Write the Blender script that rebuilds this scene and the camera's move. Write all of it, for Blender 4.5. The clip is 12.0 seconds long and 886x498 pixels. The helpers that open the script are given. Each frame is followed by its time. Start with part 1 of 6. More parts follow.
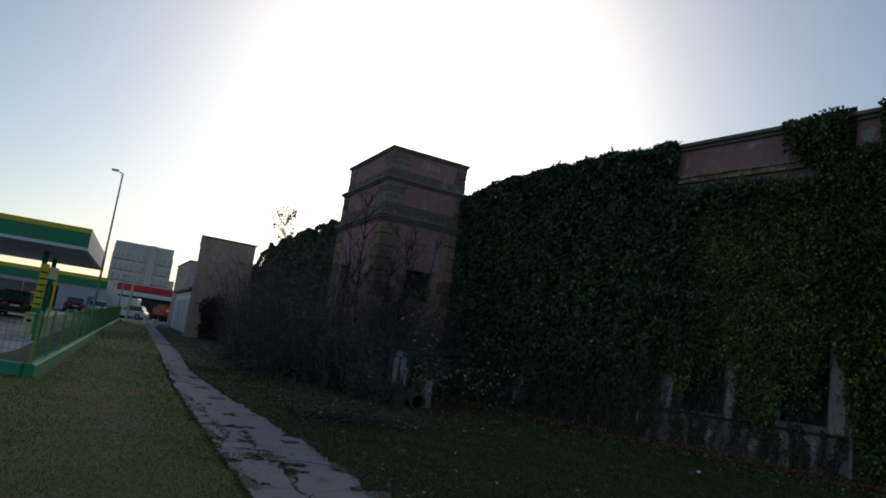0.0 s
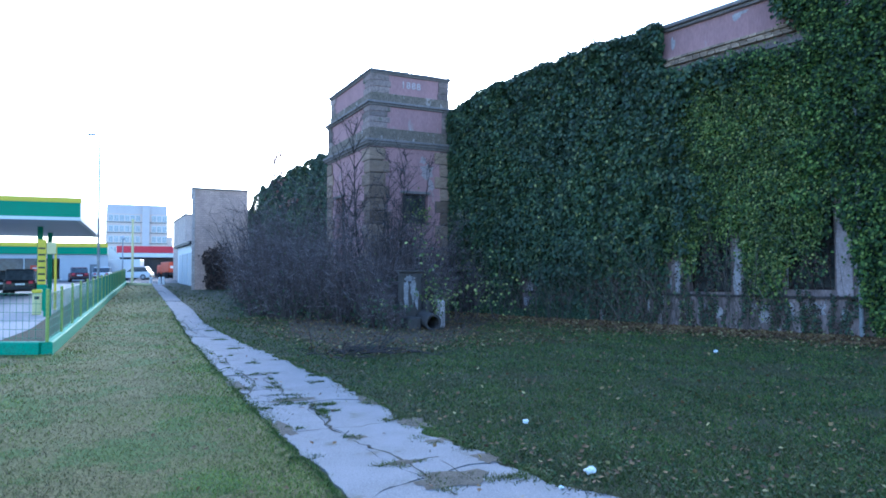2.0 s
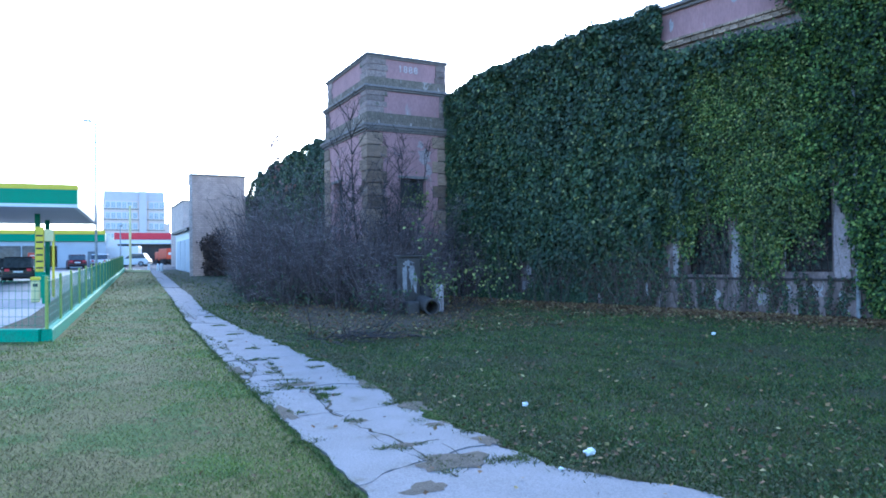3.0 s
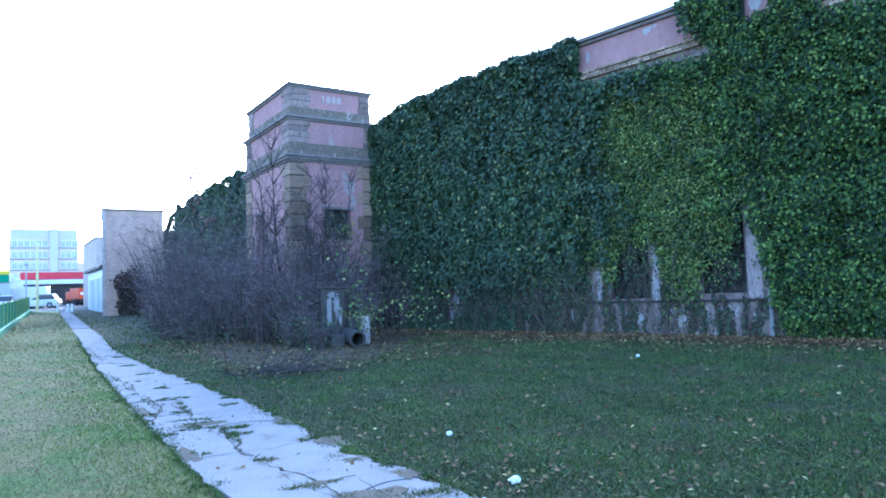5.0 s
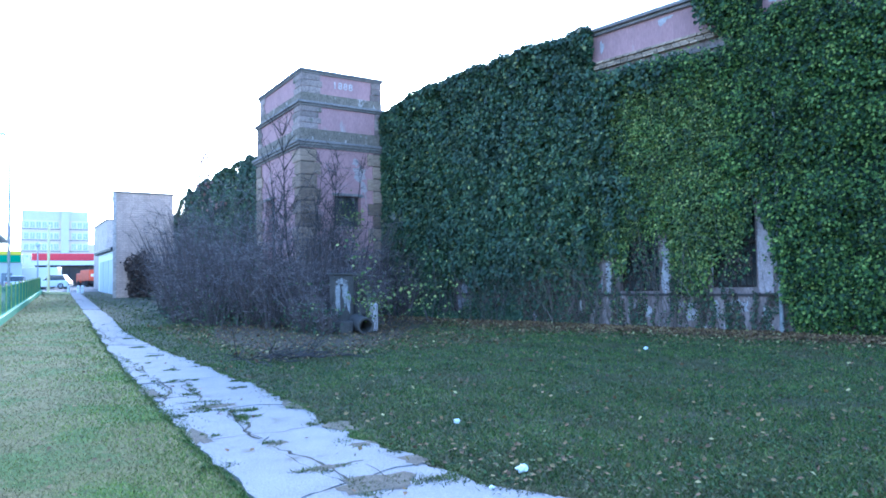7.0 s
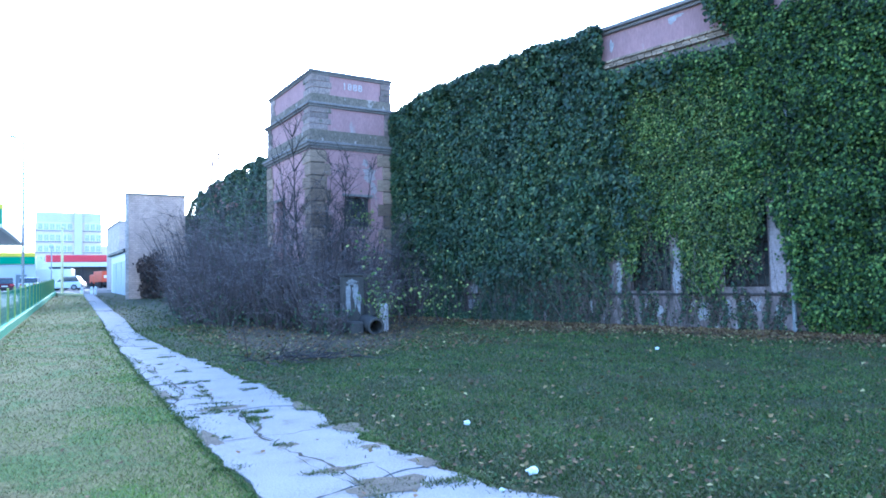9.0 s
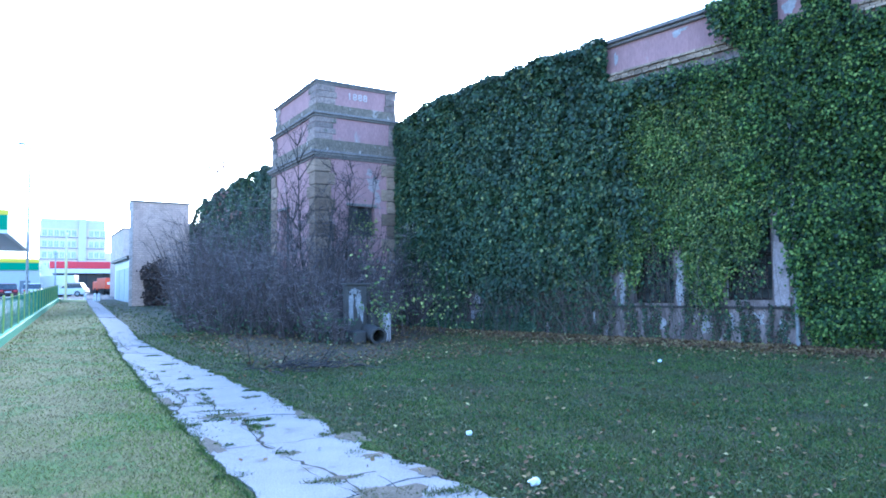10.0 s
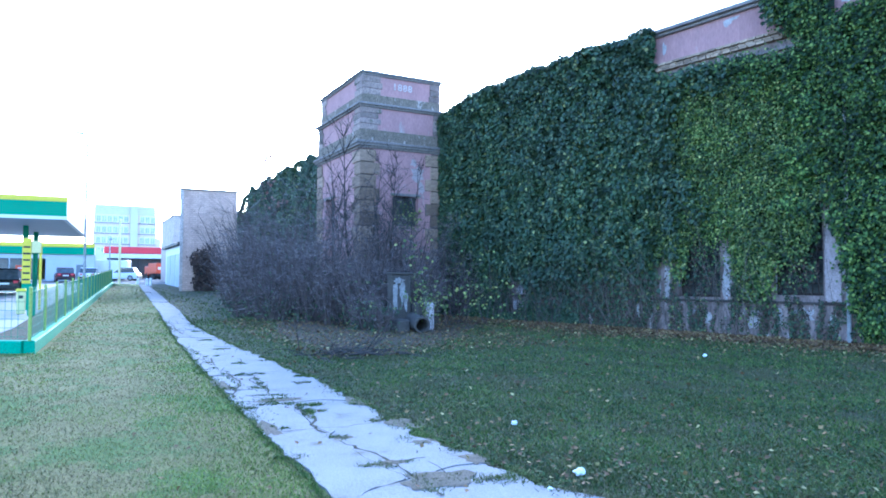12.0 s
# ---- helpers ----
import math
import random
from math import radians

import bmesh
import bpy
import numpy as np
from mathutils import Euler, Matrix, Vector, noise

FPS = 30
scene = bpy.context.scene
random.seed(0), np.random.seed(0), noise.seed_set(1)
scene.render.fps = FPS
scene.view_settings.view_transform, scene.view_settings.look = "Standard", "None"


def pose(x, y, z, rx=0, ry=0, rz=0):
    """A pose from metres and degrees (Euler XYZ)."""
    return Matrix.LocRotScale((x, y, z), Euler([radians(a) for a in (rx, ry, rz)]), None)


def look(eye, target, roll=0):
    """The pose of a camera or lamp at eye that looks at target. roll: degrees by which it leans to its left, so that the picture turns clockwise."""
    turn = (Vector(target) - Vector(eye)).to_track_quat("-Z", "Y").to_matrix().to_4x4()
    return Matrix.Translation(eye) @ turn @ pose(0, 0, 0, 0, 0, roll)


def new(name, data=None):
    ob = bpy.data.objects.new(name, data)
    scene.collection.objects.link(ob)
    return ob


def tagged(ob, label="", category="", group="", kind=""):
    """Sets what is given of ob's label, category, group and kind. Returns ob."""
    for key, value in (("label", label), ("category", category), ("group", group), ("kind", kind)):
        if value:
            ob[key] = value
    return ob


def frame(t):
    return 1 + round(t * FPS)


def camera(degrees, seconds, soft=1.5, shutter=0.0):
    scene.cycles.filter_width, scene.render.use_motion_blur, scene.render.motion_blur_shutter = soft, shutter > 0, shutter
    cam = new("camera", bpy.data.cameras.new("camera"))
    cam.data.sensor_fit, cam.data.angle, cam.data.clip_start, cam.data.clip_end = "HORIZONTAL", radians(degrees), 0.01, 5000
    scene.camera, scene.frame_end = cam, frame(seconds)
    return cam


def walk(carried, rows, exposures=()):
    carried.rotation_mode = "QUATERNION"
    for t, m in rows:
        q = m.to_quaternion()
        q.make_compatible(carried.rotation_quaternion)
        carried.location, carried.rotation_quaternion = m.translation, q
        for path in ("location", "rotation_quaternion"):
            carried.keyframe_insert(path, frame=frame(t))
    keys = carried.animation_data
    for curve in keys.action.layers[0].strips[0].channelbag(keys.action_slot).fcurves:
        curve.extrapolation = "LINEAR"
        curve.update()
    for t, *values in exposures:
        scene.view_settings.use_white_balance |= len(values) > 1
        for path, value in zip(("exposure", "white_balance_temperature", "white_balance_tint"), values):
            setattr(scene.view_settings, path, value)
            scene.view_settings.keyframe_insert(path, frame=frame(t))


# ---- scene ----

cam = camera(66.3, 12.0, soft=1.8)
PATH = [
    (0.0, pose(-0.191, -0.311, 1.592, 99.288, -7.764, -28.133)),
    (0.1, pose(-0.181, -0.298, 1.604, 100.041, -8.076, -27.950)),
    (0.2, pose(-0.172, -0.284, 1.616, 100.214, -5.118, -27.016)),
    (0.3, pose(-0.163, -0.271, 1.628, 99.400, -2.368, -26.969)),
    (0.4, pose(-0.154, -0.258, 1.639, 98.243, -0.792, -26.420)),
    (0.5, pose(-0.145, -0.244, 1.651, 96.874, 0.656, -26.254)),
    (0.6, pose(-0.137, -0.237, 1.664, 95.874, 0.847, -26.116)),
    (0.7, pose(-0.130, -0.230, 1.677, 94.525, 1.038, -25.915)),
    (0.8, pose(-0.122, -0.223, 1.689, 94.270, 1.229, -25.767)),
    (0.9, pose(-0.115, -0.215, 1.702, 94.475, 1.418, -25.711)),
    (1.0, pose(-0.107, -0.208, 1.715, 95.046, 1.606, -26.069)),
    (1.2, pose(-0.134, -0.200, 1.706, 94.685, 1.784, -25.930)),
    (1.3, pose(-0.147, -0.196, 1.701, 93.983, 1.874, -25.772)),
    (1.5, pose(-0.174, -0.188, 1.692, 92.151, 2.055, -26.315)),
    (1.7, pose(-0.178, -0.182, 1.691, 91.533, 1.396, -26.831)),
    (1.8, pose(-0.180, -0.179, 1.691, 91.877, 1.066, -27.284)),
    (2.0, pose(-0.185, -0.173, 1.690, 92.205, 0.406, -27.571)),
    (2.2, pose(-0.191, -0.168, 1.682, 92.334, 0.360, -27.619)),
    (2.3, pose(-0.194, -0.165, 1.679, 92.355, 0.337, -27.556)),
    (2.5, pose(-0.200, -0.160, 1.671, 91.975, 0.290, -27.617)),
    (2.6, pose(-0.201, -0.168, 1.679, 91.574, 0.393, -27.419)),
    (2.7, pose(-0.202, -0.176, 1.686, 90.981, 0.495, -27.430)),
    (4.3, pose(-0.033, -0.056, 1.644, 92.461, 0.729, -29.255)),
    (4.4, pose(-0.004, -0.032, 1.629, 93.342, 1.267, -29.976)),
    (4.5, pose(0.025, -0.008, 1.613, 93.768, 1.804, -31.119)),
    (4.6, pose(0.034, 0.001, 1.605, 94.251, 1.879, -32.299)),
    (4.7, pose(0.043, 0.010, 1.597, 94.387, 1.954, -33.060)),
    (4.8, pose(0.051, 0.020, 1.589, 94.227, 2.030, -33.320)),
    (5.0, pose(0.069, 0.038, 1.573, 93.565, 2.184, -33.604)),
    (5.2, pose(0.070, 0.046, 1.572, 93.422, 2.100, -33.618)),
    (5.5, pose(0.070, 0.057, 1.569, 93.396, 1.974, -33.778)),
    (5.7, pose(0.073, 0.058, 1.571, 93.149, 1.754, -33.431)),
    (6.0, pose(0.077, 0.059, 1.573, 93.694, 1.422, -33.436)),
    (6.2, pose(0.071, 0.057, 1.565, 94.177, 1.308, -33.347)),
    (6.5, pose(0.061, 0.053, 1.554, 94.543, 1.137, -33.438)),
    (6.7, pose(0.055, 0.054, 1.559, 94.590, 1.094, -33.475)),
    (6.8, pose(0.052, 0.055, 1.561, 94.299, 1.072, -33.399)),
    (7.0, pose(0.046, 0.056, 1.566, 92.645, 1.031, -32.962)),
    (7.2, pose(0.030, 0.079, 1.576, 92.733, 0.293, -32.400)),
    (8.8, pose(0.053, 0.056, 1.584, 92.374, 1.145, -31.840)),
    (9.0, pose(0.056, 0.053, 1.585, 92.644, 1.251, -32.081)),
    (9.2, pose(0.053, 0.053, 1.583, 93.047, 1.197, -32.327)),
    (9.5, pose(0.048, 0.052, 1.580, 93.247, 1.116, -32.174)),
    (9.7, pose(0.041, 0.044, 1.581, 93.332, 0.936, -31.956)),
    (10.0, pose(0.030, 0.033, 1.582, 93.511, 0.665, -31.865)),
    (10.5, pose(0.037, 0.053, 1.575, 93.577, 0.316, -32.044)),
    (11.0, pose(0.039, 0.025, 1.578, 93.778, 0.599, -32.150)),
    (11.5, pose(0.020, 0.016, 1.590, 93.338, 0.684, -32.011)),
    (11.8, pose(-0.074, -0.049, 1.612, 92.949, 0.188, -30.948)),
    (12.0, pose(-0.136, -0.092, 1.627, 92.580, -0.143, -28.439)),
]
EXPOSURES = [
    (0.0, -0.7, 6700, 8), (0.2, -0.45, 6500, 8), (0.4, -0.5, 6200, 8), (0.5, -0.35, 5900, 8), (0.6, 0.3, 5650, 8), (0.8, 0.9, 5300, 8), (1.0, 1.42, 5150, 8), (1.5, 1.7, 5050, 8),
    (2.0, 2.02, 4930, 8), (2.5, 2.12, 4900, 8), (4.5, 2.48, 4830, 8), (5.5, 2.68, 4800, 8), (12.0, 2.8, 4780, 8),
]
walk(cam, PATH, EXPOSURES)

# ---- sky and sun ----
SUN_AZ = radians(25)       # from +Y towards +X
SUN_EL = radians(24)
world = bpy.data.worlds.new("sky")
scene.world = world
world.use_nodes = True
wn = world.node_tree
sky = wn.nodes.new("ShaderNodeTexSky")
sky.sky_type = "NISHITA"
sky.sun_disc = False
sky.sun_elevation = SUN_EL
sky.sun_rotation = SUN_AZ
sky.air_density, sky.dust_density, sky.ozone_density = 1.0, 1.2, 2.0
wn.links.new(sky.outputs[0], wn.nodes["Background"].inputs[0])
wn.nodes["Background"].inputs[1].default_value = 0.15
sun = new("sun", bpy.data.lights.new("sun", "SUN"))
sun.data.energy, sun.data.angle, sun.data.color = 0.8, radians(12), (1.0, 0.93, 0.84)
SUN_DIR = Vector((math.sin(SUN_AZ) * math.cos(SUN_EL), math.cos(SUN_AZ) * math.cos(SUN_EL), math.sin(SUN_EL)))
sun.matrix_world = look(SUN_DIR * 60, (0, 0, 0))


# ---- materials ----
def material(name, base, rough=0.85, metal=0.0, second=None, scale=6.0, fine=60.0, bump=0.15, spread=0.5, per="none",
             third=None, third_scale=1.2, third_at=0.55, spec=0.4, fine_amount=0.35, bump_dist=0.02, streak=1.0):
    """A procedural surface: two colours mixed by a coarse noise, a third in patches, a fine grain and relief."""
    m = bpy.data.materials.new(name)
    m.use_nodes = True
    t = m.node_tree
    b = t.nodes["Principled BSDF"]
    b.inputs["Roughness"].default_value = rough
    b.inputs["Metallic"].default_value = metal
    b.inputs["Specular IOR Level"].default_value = spec
    co = t.nodes.new("ShaderNodeTexCoord").outputs["Object"]

    if streak != 1.0:
        mp = t.nodes.new("ShaderNodeMapping")
        mp.inputs["Scale"].default_value = (1.0, 1.0, streak)
        t.links.new(co, mp.inputs["Vector"])
        co = mp.outputs["Vector"]

    def noise_tex(sc, detail=6.0):
        n = t.nodes.new("ShaderNodeTexNoise")
        n.inputs["Scale"].default_value = sc
        n.inputs["Detail"].default_value = detail
        n.inputs["Roughness"].default_value = 0.65
        t.links.new(co, n.inputs["Vector"])
        return n.outputs["Fac"]

    def ramp(fac, lo, hi):
        r = t.nodes.new("ShaderNodeMapRange")
        r.inputs["From Min"].default_value, r.inputs["From Max"].default_value = lo, hi
        t.links.new(fac, r.inputs["Value"])
        return r.outputs["Result"]

    def mix(fac, a, c, mode="MIX"):
        x = t.nodes.new("ShaderNodeMix")
        x.data_type, x.blend_type = "RGBA", mode
        if isinstance(fac, float):
            x.inputs["Factor"].default_value = fac
        else:
            t.links.new(fac, x.inputs["Factor"])
        for v, s in ((a, x.inputs["A"]), (c, x.inputs["B"])):
            if isinstance(v, tuple):
                s.default_value = (*v, 1.0)
            else:
                t.links.new(v, s)
        return x.outputs["Result"]

    second = second or tuple(c * 0.6 for c in base)
    coarse, grain = noise_tex(scale), noise_tex(fine, 3.0)
    col = mix(ramp(coarse, 0.5 - spread / 2, 0.5 + spread / 2), base, second)
    if third:
        col = mix(ramp(noise_tex(third_scale, 8.0), third_at, third_at + 0.06), col, third)
    if per != "none":
        if per == "island":
            rnd = t.nodes.new("ShaderNodeNewGeometry").outputs["Random Per Island"]
        else:
            rnd = t.nodes.new("ShaderNodeObjectInfo").outputs["Random"]
        dark = mix(ramp(rnd, 0.0, 1.0), tuple(0.55 for _ in range(3)), tuple(1.35 for _ in range(3)))
        col = mix(1.0, col, dark, "MULTIPLY")
    g = mix(ramp(grain, 0.3, 0.7), (1 - fine_amount,) * 3, (1 + fine_amount,) * 3)
    col = mix(1.0, col, g, "MULTIPLY")
    t.links.new(col, b.inputs["Base Color"])
    if bump:
        bp = t.nodes.new("ShaderNodeBump")
        bp.inputs["Strength"].default_value = bump
        bp.inputs["Distance"].default_value = bump_dist
        t.links.new(grain, bp.inputs["Height"])
        t.links.new(bp.outputs["Normal"], b.inputs["Normal"])
    return m


def leaf_material(name, colours, rough=0.55, patch=None, patch_scale=0.7, patch_at=0.5, patch_most=0.7):
    """Leaves: each takes its own colour from a ramp, and lets some light through."""
    m = bpy.data.materials.new(name)
    m.use_nodes = True
    t = m.node_tree
    b = t.nodes["Principled BSDF"]
    b.inputs["Roughness"].default_value = rough
    b.inputs["Specular IOR Level"].default_value = 0.35
    r = t.nodes.new("ShaderNodeValToRGB")
    r.color_ramp.interpolation = "LINEAR"
    els = r.color_ramp.elements
    while len(els) < len(colours):
        els.new(0.5)
    for i, (e, (at, c)) in enumerate(zip(els, colours)):
        e.position, e.color = at, (*c, 1)
    t.links.new(t.nodes.new("ShaderNodeNewGeometry").outputs["Random Per Island"], r.inputs["Fac"])
    n = t.nodes.new("ShaderNodeTexNoise")
    n.inputs["Scale"].default_value = 0.9
    t.links.new(t.nodes.new("ShaderNodeTexCoord").outputs["Object"], n.inputs["Vector"])
    mr = t.nodes.new("ShaderNodeMapRange")
    mr.inputs["From Min"].default_value, mr.inputs["From Max"].default_value = 0.3, 0.7
    mr.inputs["To Min"].default_value, mr.inputs["To Max"].default_value = 0.7, 1.3
    t.links.new(n.outputs["Fac"], mr.inputs["Value"])
    x = t.nodes.new("ShaderNodeVectorMath")
    x.operation = "SCALE"
    t.links.new(r.outputs["Color"], x.inputs[0])
    t.links.new(mr.outputs["Result"], x.inputs["Scale"])
    out = x.outputs[0]
    if patch:
        n2 = t.nodes.new("ShaderNodeTexNoise")
        n2.inputs["Scale"].default_value, n2.inputs["Detail"].default_value = patch_scale, 5.0
        t.links.new(n.inputs["Vector"].links[0].from_socket, n2.inputs["Vector"])
        mr2 = t.nodes.new("ShaderNodeMapRange")
        mr2.inputs["From Min"].default_value, mr2.inputs["From Max"].default_value = patch_at, patch_at + 0.15
        mr2.inputs["To Max"].default_value = patch_most
        t.links.new(n2.outputs["Fac"], mr2.inputs["Value"])
        mx = t.nodes.new("ShaderNodeMix")
        mx.data_type = "RGBA"
        mx.inputs["B"].default_value = (*patch, 1)
        t.links.new(mr2.outputs["Result"], mx.inputs["Factor"])
        t.links.new(out, mx.inputs["A"])
        out = mx.outputs["Result"]
    t.links.new(out, b.inputs["Base Color"])
    return m


def courses(name, base, joint, length=0.26, height=0.075, rough=0.9):
    """Brickwork seen from afar: courses along X or Y, with joints and stains."""
    m = material(name, base, rough, scale=1.2, fine=25.0, bump=0.1)
    t = m.node_tree
    b = t.nodes["Principled BSDF"]
    co = t.nodes.new("ShaderNodeTexCoord").outputs["Object"]
    sep = t.nodes.new("ShaderNodeSeparateXYZ")
    t.links.new(co, sep.inputs[0])
    add = t.nodes.new("ShaderNodeMath")
    t.links.new(sep.outputs[0], add.inputs[0])
    t.links.new(sep.outputs[1], add.inputs[1])
    com = t.nodes.new("ShaderNodeCombineXYZ")
    t.links.new(add.outputs[0], com.inputs[0])
    t.links.new(sep.outputs[2], com.inputs[1])
    br = t.nodes.new("ShaderNodeTexBrick")
    br.inputs["Scale"].default_value = 1.0
    br.inputs["Brick Width"].default_value, br.inputs["Row Height"].default_value = length, height
    br.inputs["Mortar Size"].default_value = height * 0.11
    br.inputs["Color1"].default_value = (1.05, 1.03, 1.03, 1)
    br.inputs["Color2"].default_value = (0.88, 0.86, 0.86, 1)
    br.inputs["Mortar"].default_value = (*joint, 1)
    t.links.new(com.outputs[0], br.inputs["Vector"])
    old = b.inputs["Base Color"].links[0].from_socket
    x = t.nodes.new("ShaderNodeMix")
    x.data_type, x.blend_type = "RGBA", "MULTIPLY"
    x.inputs["Factor"].default_value = 0.9
    t.links.new(old, x.inputs["A"])
    t.links.new(br.outputs["Color"], x.inputs["B"])
    t.links.new(x.outputs["Result"], b.inputs["Base Color"])
    return m


